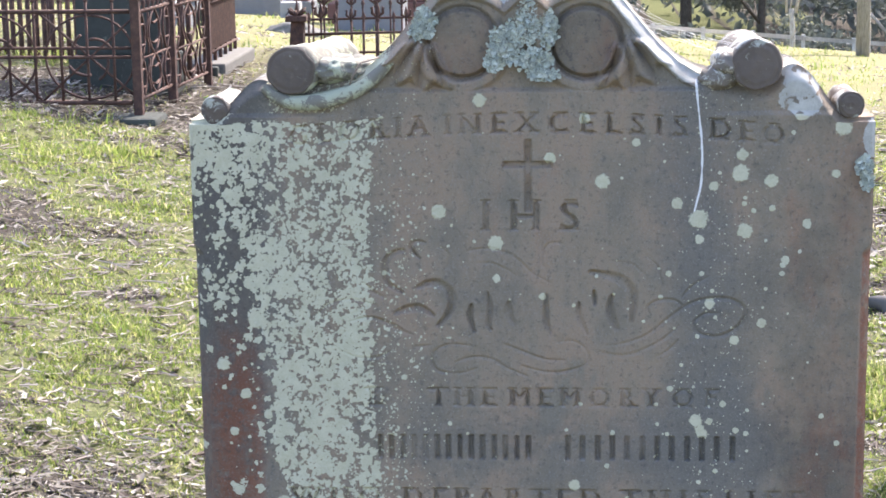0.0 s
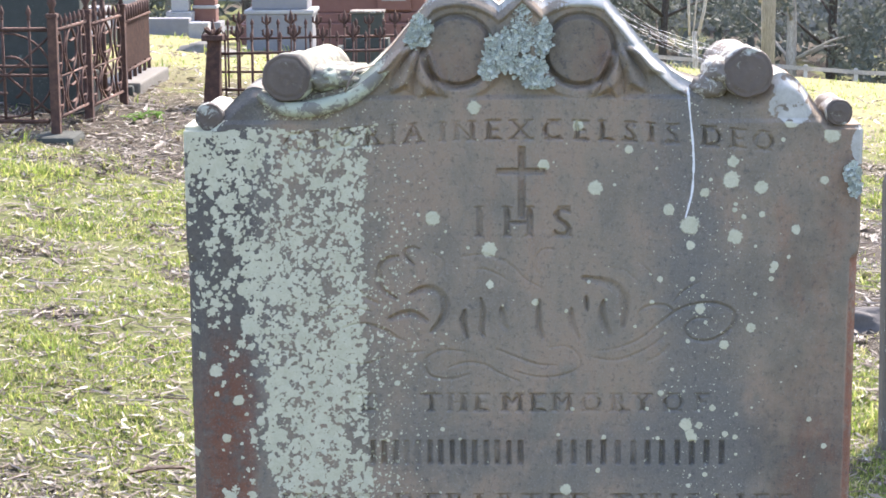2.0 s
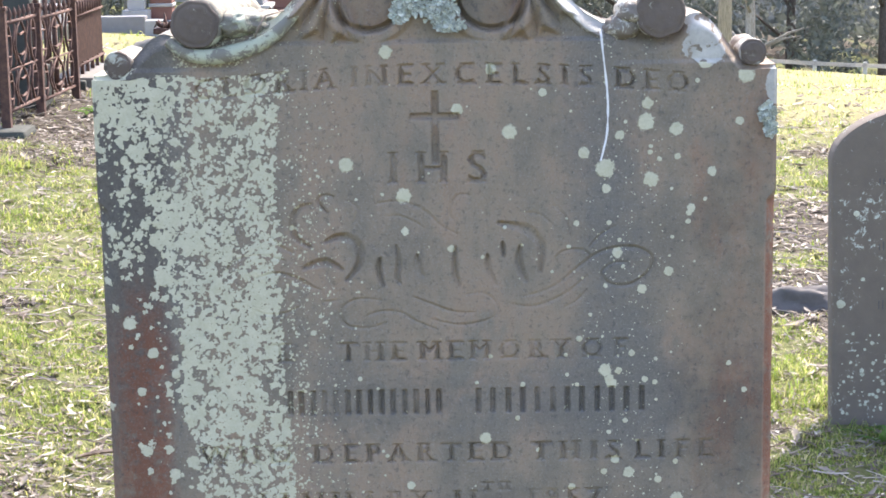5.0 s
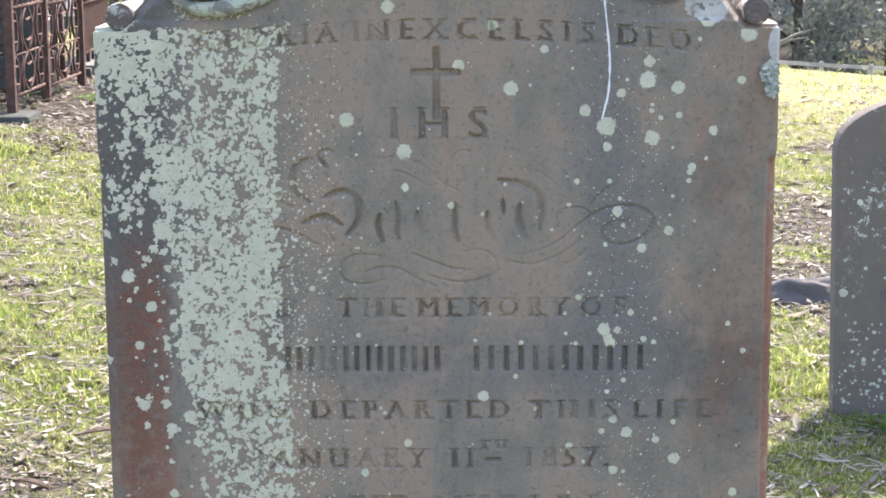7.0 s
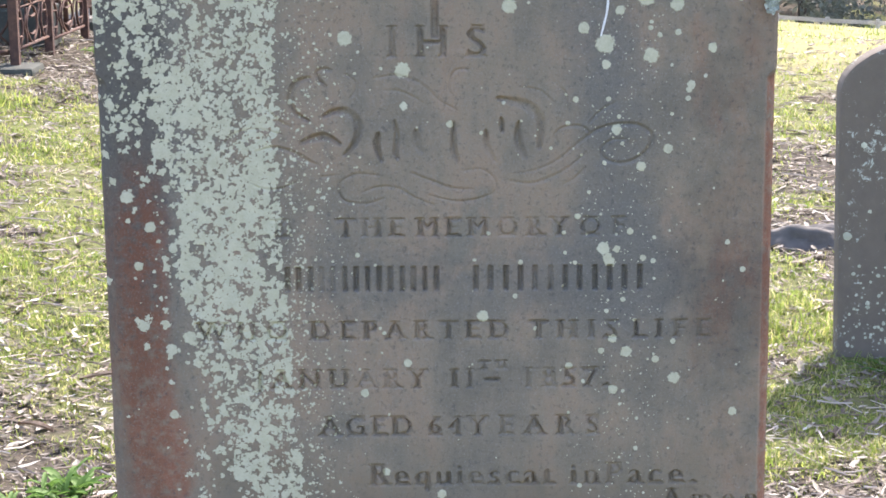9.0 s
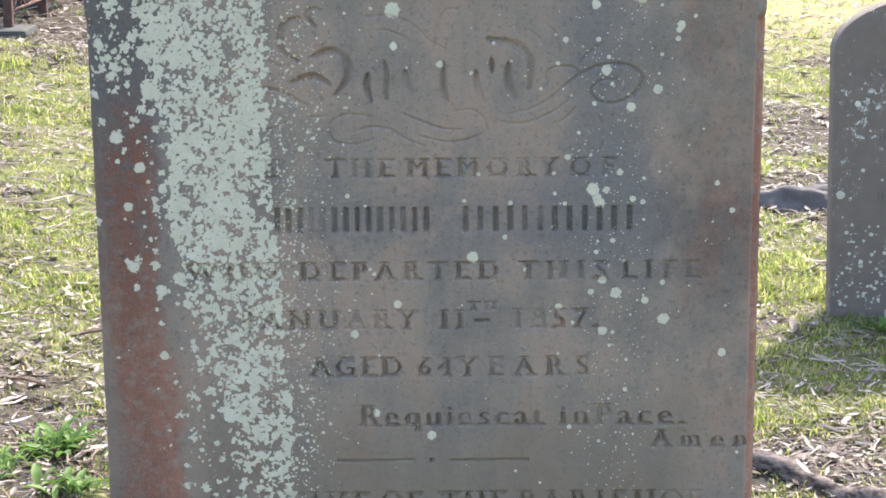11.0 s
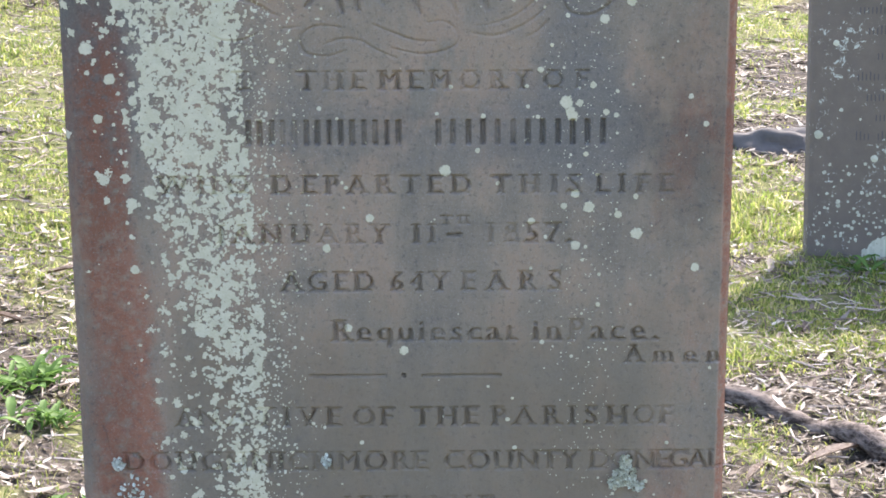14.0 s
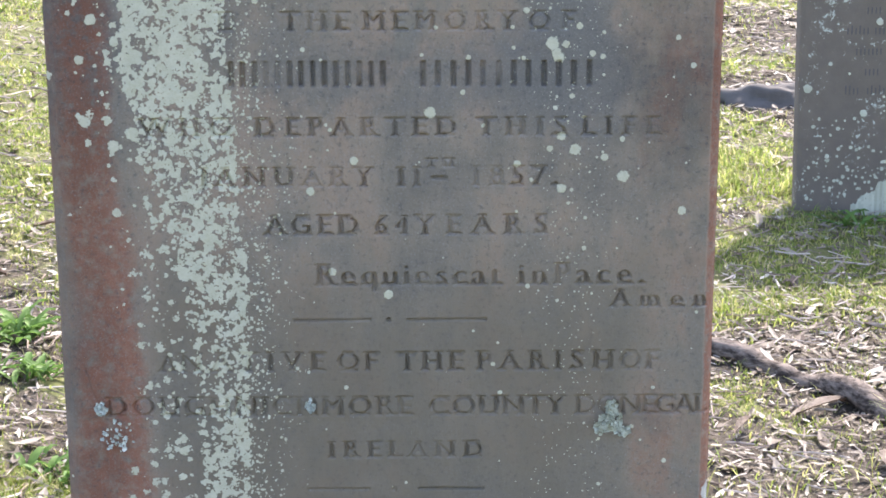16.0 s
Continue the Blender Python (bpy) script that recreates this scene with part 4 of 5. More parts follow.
def neighbour():
    """The round-headed grey stone in the row behind."""
    ob = thing("headstone", "dark grey round-headed headstone with worn inscription, shaded grass at its foot", "headstone", (1.578, 3.87, ground_z(1.578, 3.87)), rz=-3, ry=-0.8)
    bm = bmesh.new()
    hw, sh, rise, th = 0.348, 0.865, 0.175, 0.10
    out = [(-hw * 0.99, -0.15), (hw * 0.99, -0.15), (hw, sh)]
    out += [(hw * math.cos(a), sh + rise * math.sin(a)) for a in np.linspace(0.06, math.pi - 0.06, 26)]
    out += [(-hw, sh)]
    front = [bm.verts.new((x, 0, z)) for x, z in out]
    face = bm.faces.new(front)
    made = bmesh.ops.extrude_face_region(bm, geom=[face])
    bmesh.ops.translate(bm, verts=[v for v in made["geom"] if isinstance(v, bmesh.types.BMVert)], vec=(0, th, 0))
    bmesh.ops.recalc_face_normals(bm, faces=bm.faces)
    edges = [e for e in bm.edges if abs(e.verts[0].co.y - e.verts[1].co.y) < 1e-6]
    bmesh.ops.bevel(bm, geom=edges, offset=0.016, segments=2, profile=0.7, affect="EDGES")
    part("slab", bm, GREY_STONE, ob)
    r = random.Random(5)
    for row, z in enumerate((0.80, 0.735, 0.655, 0.590, 0.525, 0.460, 0.400)):
        bm = bmesh.new()
        x = -0.20 + 0.03 * (row % 3)
        while x < 0.22:
            w = r.uniform(0.035, 0.10)
            k = x
            while k < x + w:
                box(bm, (k, -0.0012, z - 0.010), (k + 0.0035, 0.004, z + 0.010 + 0.008 * (r.random() < 0.25)))
                k += 0.0125
            x += w + 0.022
        tagged(part("inscription", bm, LETTER_BARS, ob), kind="stuff")
    flk = bmesh.new()
    for cx, cz, s in ((-0.318, 0.41, 0.014), (-0.27, 0.70, 0.010), (-0.14, 0.33, 0.012), (-0.02, 0.30, 0.013), (-0.25, 0.19, 0.008), (-0.10, 0.62, 0.012)):
        ring = [flk.verts.new((cx + s * math.cos(a) * r.uniform(0.8, 1.15), -0.003, cz + s * math.sin(a) * r.uniform(0.8, 1.15))) for a in np.linspace(0, 2 * math.pi, 13)[:-1]]
        mid = flk.verts.new((cx, -0.005, cz))
        for k in range(12):
            flk.faces.new((mid, ring[k], ring[(k + 1) % 12]))
    for k in range(240):
        cx, cz = r.uniform(-0.33, 0.2), abs(r.gauss(0.05, 0.16)) + 0.02
        s = r.uniform(0.002, 0.007)
        ring = [flk.verts.new((cx + s * math.cos(a) * r.uniform(0.7, 1.2), -0.003, cz + s * math.sin(a) * r.uniform(0.7, 1.2))) for a in np.linspace(0, 2 * math.pi, 8)[:-1]]
        flk.faces.new(ring)
    tagged(part("lichen_crust", flk, CRUST_PALE, ob, "pale round lichen spots"), kind="stuff")
    bm = bmesh.new()
    pts = [(-0.17 + 0.50 * k / 60, (0.03 + 0.09 * min(1, k / 14)) * r.uniform(0.75, 1.2)) for k in range(61)]
    for (xa, za), (xb, zb) in zip(pts, pts[1:]):
        bm.faces.new([bm.verts.new(p) for p in ((xa, -0.0028, -0.05), (xb, -0.0028, -0.05), (xb, -0.0028, zb), (xa, -0.0028, za))])
    part("pale_crust", bm, CRUST_PALE, ob, "pale green crust along the foot")
    return ob


neighbour()


# ---------------------------------------------------------------- iron surround with pierced panels
def spike(bm, x, y, z, h, r):
    """A cast picket head."""
    prof = [(r * 0.5, 0), (r * 1.2, h * 0.12), (r * 0.6, h * 0.22), (r * 1.5, h * 0.5), (r * 0.9, h * 0.75), (0.001, h)]
    rings = []
    for rr, hh in prof:
        rings.append([bm.verts.new((x + rr * math.cos(a), y + rr * math.sin(a), z + hh)) for a in np.linspace(0, 2 * math.pi, 6)[:-1]])
    for a, b in zip(rings, rings[1:]):
        for k in range(5):
            bm.faces.new((a[k], a[(k + 1) % 5], b[(k + 1) % 5], b[k])).smooth = True


def post(parent, x, y, z0, h, w):
    bm = bmesh.new()
    box(bm, (x - w, y - w, z0 - 0.06), (x + w, y + w, z0 + h), 0.004)
    box(bm, (x - w * 1.25, y - w * 1.25, z0 + h), (x + w * 1.25, y + w * 1.25, z0 + h + 0.025), 0.004)
    lathe(bm, [(w * 0.8, 0), (w * 0.5, 0.03), (w * 1.05, 0.06), (w * 0.6, 0.10), (0.002, 0.145)], (x, y, z0 + h + 0.02), "z", 8)
    return part("post", bm, IRON, parent, "square cast-iron post")


def pierced_panel(parent, a, b, z0, h):
    """A gothic cast panel between two points: rails, pointed ovals, cross pieces and a row of small spikes."""
    d = Vector((b[0] - a[0], b[1] - a[1], 0))
    n = d.length
    d.normalize()
    P = lambda s, z: Vector((a[0], a[1], 0)) + d * (s * n) + Vector((0, 0, z))
    for z, r in ((z0, 0.011), (z0 + h * 0.46, 0.007), (z0 + h, 0.012)):
        bm = bmesh.new()
        tube(bm, [P(0, z), P(1, z)], r, 6)
        part("rail", bm, IRON, parent)
    for k in range(7):
        p = P((k + 0.5) / 7, z0 + h)
        bm = bmesh.new()
        spike(bm, p.x, p.y, p.z, 0.085, 0.010)
        part("spike", bm, IRON, parent)
    bm = bmesh.new()
    for zb, zh in ((z0, h * 0.46), (z0 + h * 0.46, h * 0.54)):
        for c, wd in ((0.5, 0.17), (0.12, 0.09), (0.88, 0.09)):
            for sg in (-1, 1):
                tube(bm, [P(c + sg * wd * math.sin(math.pi * t) ** 0.8, zb + zh * t) for t in np.linspace(0.02, 0.98, 9)], 0.0088, 5)
        for c in (0.30, 0.70):
            tube(bm, [P(c + 0.035 * math.sin(t * 9), zb + zh * t) for t in np.linspace(0.05, 0.95, 8)], 0.0078, 5)
        for t in (0.28, 0.72):
            tube(bm, [P(0.40, zb + zh * t), P(0.5, zb + zh * t - 0.012), P(0.60, zb + zh * t)], 0.008, 5)
            tube(bm, [P(0.05, zb + zh * t), P(0.19, zb + zh * t)], 0.007, 5)
            tube(bm, [P(0.81, zb + zh * t), P(0.95, zb + zh * t)], 0.007, 5)
    part("tracery", bm, IRON, parent, "pointed-oval cast tracery")


def circle_panel(parent, a, b, z0, h):
    """The front panel: pickets crossed by large circles and diagonals."""
    d = Vector((b[0] - a[0], b[1] - a[1], 0))
    n = d.length
    d.normalize()
    P = lambda s, z: Vector((a[0], a[1], 0)) + d * s + Vector((0, 0, z))
    for z, r in ((z0, 0.014), (z0 + h * 0.5, 0.010), (z0 + h * 0.6, 0.009), (z0 + h, 0.013)):
        bm = bmesh.new()
        tube(bm, [P(0, z), P(n, z)], r, 6)
        part("rail", bm, IRON, parent)
    k = 0.10
    while k < n:
        bm = bmesh.new()
        tube(bm, [P(k, z0), P(k, z0 + h + 0.06)], 0.009, 5)
        spike(bm, *P(k, z0 + h + 0.05), 0.09, 0.012)
        part("picket", bm, IRON, parent)
        k += 0.155
    bm = bmesh.new()
    c = 0.24
    while c < n:
        for rr in (h * 0.46,):
            tube(bm, [P(c + rr * 1.1 * math.cos(t), z0 + h * 0.5 + rr * math.sin(t)) for t in np.linspace(0, 2 * math.pi, 29)], 0.0075, 5)
        for sg in (-1, 1):
            tube(bm, [P(c - 0.30, z0 + h * (0.5 - sg * 0.5)), P(c + 0.30, z0 + h * (0.5 + sg * 0.5))], 0.0075, 5)
        for q in range(4):
            t = q * math.pi / 2
            tube(bm, [P(c + 0.10 * math.cos(t + w) * (1 + 0.3 * w), z0 + h * 0.5 + 0.10 * math.sin(t + w) * (1 + 0.3 * w)) for w in np.linspace(0, 1.2, 6)], 0.009, 5)
        c += 0.58
    part("tracery", bm, IRON, parent, "large ringed tracery with diagonals")


def surround():
    ob = thing("iron_fence", "rusted cast-iron grave fence with pierced gothic panels and spiked posts", "fence", (0, 0, 0), "rusty grave fences")
    z = 0.40
    corners = [(-2.475, 8.80, 0.405), (-2.458, 9.66, 0.375), (-2.430, 10.66, 0.348)]
    for x, y, zz in corners:
        post(ob, x, y, zz, 0.685, 0.026)
    for (xa, ya, za), (xb, yb, zb) in zip(corners, corners[1:]):
        pierced_panel(ob, (xa, ya + 0.03), (xb, yb - 0.03), (za + zb) / 2 + 0.125, 0.50)
    circle_panel(ob, (-2.51, 8.80), (-5.3, 8.95), 0.505, 0.52)
    for k in range(48):                       # close plain railing along the back
        bm = bmesh.new()
        x = -2.6 - 0.055 * k
        tube(bm, [(x, 10.9, 0.36), (x, 10.9, 1.06)], 0.018, 6)
        spike(bm, x, 10.9, 1.05, 0.09, 0.012)
        part("picket", bm, IRON, ob)
    for zz in (0.46, 0.98):
        bm = bmesh.new()
        tube(bm, [(-2.45, 10.9, zz), (-5.3, 10.9, zz)], 0.012, 6)
        part("rail", bm, IRON, ob)
    bm = bmesh.new()
    box(bm, (-2.68, 8.62, 0.33), (-2.34, 8.95, 0.435), 0.03)
    part("base_stone", bm, DARK_STONE, ob, "low dark stone pad under the corner post")
    return ob


surround()


def block(name, at, size, material, parent, bevel=0.01, taper=1.0):
    bm = bmesh.new()
    box(bm, (at[0] - size[0] / 2, at[1] - size[1] / 2, at[2]), (at[0] + size[0] / 2, at[1] + size[1] / 2, at[2] + size[2]), bevel, taper)
    return part(name, bm, material, parent)


def tall_monument():
    ob = thing("pedestal_monument", "tall dark mossy stone pedestal standing inside a rusty fence", "monument", (-2.84, 10.1, ground_z(-2.84, 10.1)))
    block("plinth", (0, 0, -0.1), (0.66, 0.42, 0.30), DARK_STONE, ob, 0.02)
    block("die", (0, 0, 0.20), (0.58, 0.30, 1.15), DARK_STONE, ob, 0.02, 0.96)
    block("cap", (0, 0, 1.35), (0.66, 0.38, 0.12), DARK_STONE, ob, 0.03)
    return ob


tall_monument()


def sheet_enclosure():
    ob = thing("iron_fence", "grave fence closed with a rust-brown iron sheet on short legs", "fence", (0, 0, 0), "rusty grave fences")
    a, b = Vector((-2.545, 11.32, 0)), Vector((-2.565, 12.5, 0))
    d = (b - a).normalized()
    n = (b - a).length
    z0, z1 = 0.545, 0.89
    bm = bmesh.new()
    m = 1
    top = []
    for k in range(m + 1):
        p = a + d * (n * k / m)
        off = 0.003 * math.sin(k * 0.33)
        top.append([bm.verts.new((p.x + off, p.y, z)) for z in (z0, (z0 + z1) / 2, z1 - 0.02 * math.sin(math.pi * k / m))])
    for u, v in zip(top, top[1:]):
        for q in range(2):
            bm.faces.new((u[q], v[q], v[q + 1], u[q + 1]))
    bmesh.ops.solidify(bm, geom=bm.faces[:], thickness=0.005)
    part("sheet", bm, IRON, ob, "rust-brown iron sheet")
    for k in range(11):
        p = a + d * (n * (k + 0.3) / 11)
        bm = bmesh.new()
        tube(bm, [(p.x, p.y, z1 - 0.01), (p.x, p.y, z1 + 0.085), (p.x, p.y + 0.02, z1 + 0.115)], [0.017, 0.017, 0.006], 6)
        part("picket", bm, IRON, ob)
    for k in range(6):
        p = a + d * (n * (k + 0.1) / 5.3)
        bm = bmesh.new()
        box(bm, (p.x - 0.012, p.y - 0.012, 0.46), (p.x + 0.012, p.y + 0.012, z0 + 0.02))
        part("leg", bm, IRON, ob)
    for zz in (z0, z1):
        bm = bmesh.new()
        tube(bm, [a + Vector((0.006, 0, zz)), b + Vector((0.006, 0, zz))], 0.011, 6)
        part("rail", bm, IRON, ob)
    bm = bmesh.new()
    box(bm, (-2.74, 11.30, 0.22), (-2.43, 12.55, 0.475), 0.018)
    part("kerb", bm, CONCRETE, ob, "pale worn concrete kerb")
    bm = bmesh.new()
    box(bm, (-2.62, 11.22, 0.22), (-2.47, 11.297, 0.46), 0.02)
    part("end_stone", bm, DARK_STONE, ob, "dark rounded stone at the kerb's end")
    bm = bmesh.new()
    tube(bm, [(-3.5 + 0.42 * math.cos(t), 12.2, 0.98 + 0.30 * math.sin(t)) for t in np.linspace(0, math.pi, 18)], 0.014, 6)
    tube(bm, [(-3.5, 12.2, 0.95), (-3.5, 12.2, 1.28)], 0.012, 6)
    tube(bm, [(-3.92, 12.2, 0.98), (-3.08, 12.2, 0.98)], 0.012, 6)
    tube(bm, [(-3.75, 12.2, 0.98), (-3.55, 12.2, 1.26)], 0.010, 6)
    tube(bm, [(-3.92, 12.2, 0.30), (-3.92, 12.2, 1.0)], 0.014, 6)
    tube(bm, [(-3.08, 12.2, 0.30), (-3.08, 12.2, 1.0)], 0.014, 6)
    part("hoop", bm, IRON, ob, "hooped iron gate head")
    return ob


sheet_enclosure()


# ---------------------------------------------------------------- picket surround with a leaning pillar
def fleur(bm, x, y, z, s):
    """A flat cast lily head."""
    spike(bm, x, y, z, 0.11 * s, 0.011 * s)
    for sg in (-1, 1):
        tube(bm, [(x, y, z + 0.025 * s), (x + sg * 0.030 * s, y, z + 0.05 * s), (x + sg * 0.028 * s, y, z + 0.085 * s), (x + sg * 0.040 * s, y, z + 0.075 * s)],
             [0.006 * s, 0.010 * s, 0.008 * s, 0.004 * s], 5)


def picket_surround():
    ob = thing("iron_fence", "low rusted picket fence with lily-headed finials and leaning square pillar", "fence", (0, 0, 0), "rusty grave fences")
    bm = bmesh.new()
    box(bm, (-1.955, 10.95, 0.24), (-1.835, 11.07, 0.80), 0.006, 0.72)
    for v in bm.verts:
        v.co.x += (v.co.z - 0.24) * 0.05
    pillar = part("pillar", bm, IRON, ob, "leaning rust-brown sheet-iron pillar")
    bm = bmesh.new()
    box(bm, (-1.945, 10.93, 0.79), (-1.800, 11.08, 0.83), 0.008)
    for k in range(8):
        t = k * math.pi / 4
        tube(bm, [(-1.872, 11.0, 0.81), (-1.872 + 0.055 * math.cos(t), 11.0 + 0.055 * math.sin(t), 0.86), (-1.872 + 0.075 * math.cos(t), 11.0 + 0.075 * math.sin(t), 0.83 + 0.05 * (k % 2))], [0.012, 0.012, 0.004], 5)
    tube(bm, [(-1.872, 11.0, 0.82), (-1.872, 11.0, 0.93)], [0.02, 0.005], 6)
    part("crown", bm, IRON, pillar, "broken cast crown of leaves")
    for y, x0, x1, lift in ((11.05, -1.80, -0.2, -0.085), (12.35, -1.95, -0.2, -0.085)):
        k, i = x0, 0
        while k < x1:
            bm = bmesh.new()
            tube(bm, [(k, y, 0.26), (k, y, 0.87 + lift)], 0.0075, 6)
            if i % 2:
                fleur(bm, k, y, 0.86 + lift, 1.0 + 0.25 * (i % 4 == 1))
            else:
                spike(bm, k, y, 0.86 + lift, 0.075, 0.011)
            part("picket", bm, IRON, ob)
            k += 0.085 + 0.012 * (i % 3)
            i += 1
        for za, zb in ((0.78 + lift, 0.81 + lift), (0.45, 0.45)):
            bm = bmesh.new()
            tube(bm, [(x0 - 0.06, y, za), (x1, y, zb)], 0.0095, 6)
            part("rail", bm, IRON, ob)
    return ob


picket_surround()


# ---------------------------------------------------------------- monuments beyond
def grey_tomb():
    ob = thing("pedestal_tomb", "pale grey granite pedestal tomb with a moulded ledge", "tomb", (-2.37, 20.4, ground_z(-2.37, 20.4)), "far monuments")
    z = ob.location.z
    block("base", (0, 0, -0.2), (1.05, 0.9, -0.05 - z + 0.2), MID_STONE, ob, 0.01)
    block("lower_die", (0, 0, -0.05 - z), (0.76, 0.7, 0.44), MID_STONE, ob, 0.015)
    block("ledge", (0, 0, 0.39 - z), (0.80, 0.74, 0.045), PALE_STONE, ob, 0.012)
    block("upper_die", (0, 0, 0.435 - z), (0.64, 0.58, 0.75), MID_STONE, ob, 0.015, 0.97)
    block("cap", (0, 0, 1.185 - z), (0.74, 0.66, 0.12), MID_STONE, ob, 0.02)
    bm = bmesh.new()
    for r in range(3):
        for k in range(5):
            box(bm, (-0.22 + k * 0.09, -0.300, 0.63 - z + r * 0.12), (-0.16 + k * 0.09, -0.286, 0.655 - z + r * 0.12))
    tagged(part("inscription", bm, LETTER_BARS, ob), kind="stuff")
    return ob


def red_tomb():
    ob = thing("altar_tomb", "wide red-brown stone tomb with a lettered panel", "tomb", (-1.85, 22.6, ground_z(-1.85, 22.6)), "far monuments")
    z = ob.location.z
    block("base", (0, 0, -0.3), (2.5, 1.3, 0.45 - z), RED_STONE, ob, 0.02)
    block("lower_course", (0, 0, 0.15 - z), (2.3, 1.1, 0.12), RED_STONE, ob, 0.02)
    block("body", (0, 0, 0.27 - z), (2.16, 1.0, 0.50), RED_STONE, ob, 0.02)
    for k in range(3):
        block("course", (0, 0, 0.77 - z + 0.075 * k), (2.28 - 0.06 * k, 1.1, 0.068), RED_STONE, ob, 0.012)
    block("panel", (0.70, -0.53, 0.30 - z), (0.42, 0.06, 0.60), RED_STONE, ob, 0.012)
    bm = bmesh.new()
    for r in range(5):
        box(bm, (0.55, -0.570, 0.42 - z + r * 0.085), (0.85, -0.562, 0.437 - z + r * 0.085))
    tagged(part("inscription", bm, PALE_STONE, ob), kind="stuff")
    return ob


def dark_tomb():
    ob = thing("chest_tomb", "small dark grey stone tomb with a flat projecting cap", "tomb", (-1.0, 14.0, ground_z(-1.0, 14.0)), "far monuments")
    z = ob.location.z
    block("base", (0, 0, -0.15), (0.55, 0.5, 0.50 - z + 0.15), DARK_STONE, ob, 0.015)
    block("die", (-0.01, 0, 0.50 - z), (0.37, 0.34, 0.08), DARK_STONE, ob, 0.01)
    block("urn_block", (0.0, 0, 0.58 - z), (0.26, 0.26, 0.205), DARK_STONE, ob, 0.012)
    block("cap", (0.0, 0, 0.785 - z), (0.285, 0.28, 0.018), GREY_STONE, ob, 0.005)
    return ob


def small_monument(name, label, x, y, parts, material, group="far monuments"):
    ob = thing(name, label, "monument", (x, y, ground_z(x, y)), group)
    z = -0.15
    for nm, sx, sy, h, mat in parts:
        block(nm, (0, 0, z), (sx, sy, h), mat or material, ob, 0.012)
        z += h
    return ob


grey_tomb()
red_tomb()
dark_tomb()
small_monument("white_headstone", "small pale marble headstone on a stepped base", -5.25, 26.4, [("base", 0.55, 0.4, 0.30, MID_STONE), ("plinth", 0.34, 0.3, 0.12, None), ("slab", 0.26, 0.14, 0.42, None), ("cap", 0.32, 0.18, 0.06, None)], PALE_STONE)
small_monument("white_pillar", "pale weathered marble pillar with a stepped foot", -4.60, 27.2, [("base", 0.60, 0.6, 0.34, MID_STONE), ("plinth", 0.40, 0.4, 0.14, None), ("shaft", 0.26, 0.26, 0.95, None), ("cap", 0.34, 0.34, 0.08, None)], PALE_STONE)
small_monument("red_pillar", "banded red-brown stone pillar among pale monuments", -4.25, 27.4, [("base", 0.5, 0.5, 0.36, MID_STONE), ("lower_band", 0.34, 0.34, 0.20, None), ("middle_band", 0.37, 0.37, 0.05, PALE_STONE), ("shaft", 0.33, 0.33, 0.25, None), ("upper_band", 0.37, 0.37, 0.05, PALE_STONE), ("head", 0.33, 0.33, 0.20, None)], RED_STONE)
small_monument("grave_kerb", "low grey grave kerb with a pale end block", -4.75, 24.6, [("kerb", 1.35, 0.25, 0.36, MID_STONE)], MID_STONE)
small_monument("kerb_block", "short pale square block ending a grave kerb", -3.80, 23.6, [("block", 0.26, 0.26, 0.36, PALE_STONE)], PALE_STONE)
small_monument("stone_block", "dark squat stone block on the grass", -4.15, 18.6, [("block", 0.36, 0.5, 0.33, DARK_STONE)], DARK_STONE)
small_monument("stone_block", "dark squat stone block on the grass", -4.35, 19.4, [("block", 0.30, 0.4, 0.55, MID_STONE)], MID_STONE)


def arched_far_stone():
    ob = thing("arched_headstone", "large pale round-topped headstone behind the rusty fences", "headstone", (-4.28, 17.2, ground_z(-4.28, 17.2)), "far monuments")
    z = ob.location.z
    bm = bmesh.new()
    out = [(-0.27, -0.2), (0.27, -0.2), (0.27, 0.85)] + [(0.27 * math.cos(t), 0.85 + 0.22 * math.sin(t)) for t in np.linspace(0.1, math.pi - 0.1, 14)] + [(-0.27, 0.85)]
    f = bm.faces.new([bm.verts.new((x, 0, q)) for x, q in out])
    made = bmesh.ops.extrude_face_region(bm, geom=[f])
    bmesh.ops.translate(bm, verts=[v for v in made["geom"] if isinstance(v, bmesh.types.BMVert)], vec=(0, 0.12, 0))
    bmesh.ops.recalc_face_normals(bm, faces=bm.faces)
    part("slab", bm, PALE_STONE, ob)
    block("base", (0, 0.06, -0.2), (0.8, 0.4, 0.32), MID_STONE, ob, 0.02)
    return ob


arched_far_stone()


# ---------------------------------------------------------------- rocks, dead root
def rock(x, y, size, seed, label, material=ROCK):
    bm = bmesh.new()
    bmesh.ops.create_icosphere(bm, subdivisions=4, radius=1.0)
    for v in bm.verts:
        p = v.co.normalized()
        k = 1 + 0.35 * noise.noise(p * 1.6 + Vector((seed, 0, 0))) + 0.10 * noise.noise(p * 6 + Vector((0, seed, 0)))
        v.co = Vector((p.x * size[0] * k, p.y * size[1] * k, max(p.z, -0.5) * size[2] * k))
    for f in bm.faces:
        f.smooth = noise.noise(f.calc_center_median() * 9) > -0.1
    ob = part("rock", bm, material)
    ob.matrix_basis = pose(x, y, ground_z(x, y), rz=seed * 40)
    return tagged(ob, label, "rock", "half-buried rocks")


rock(1.43, 5.64, (0.10, 0.20, 0.098), 2.0, "dark half-buried rock in leaf litter")
rock(-2.85, 17.4, (0.26, 0.2, 0.11), 4.0, "grey boulder lying on the yellow grass", CONCRETE)
rock(-2.55, 16.6, (0.22, 0.16, 0.07), 6.0, "flat grey stone lying on the grass", CONCRETE)


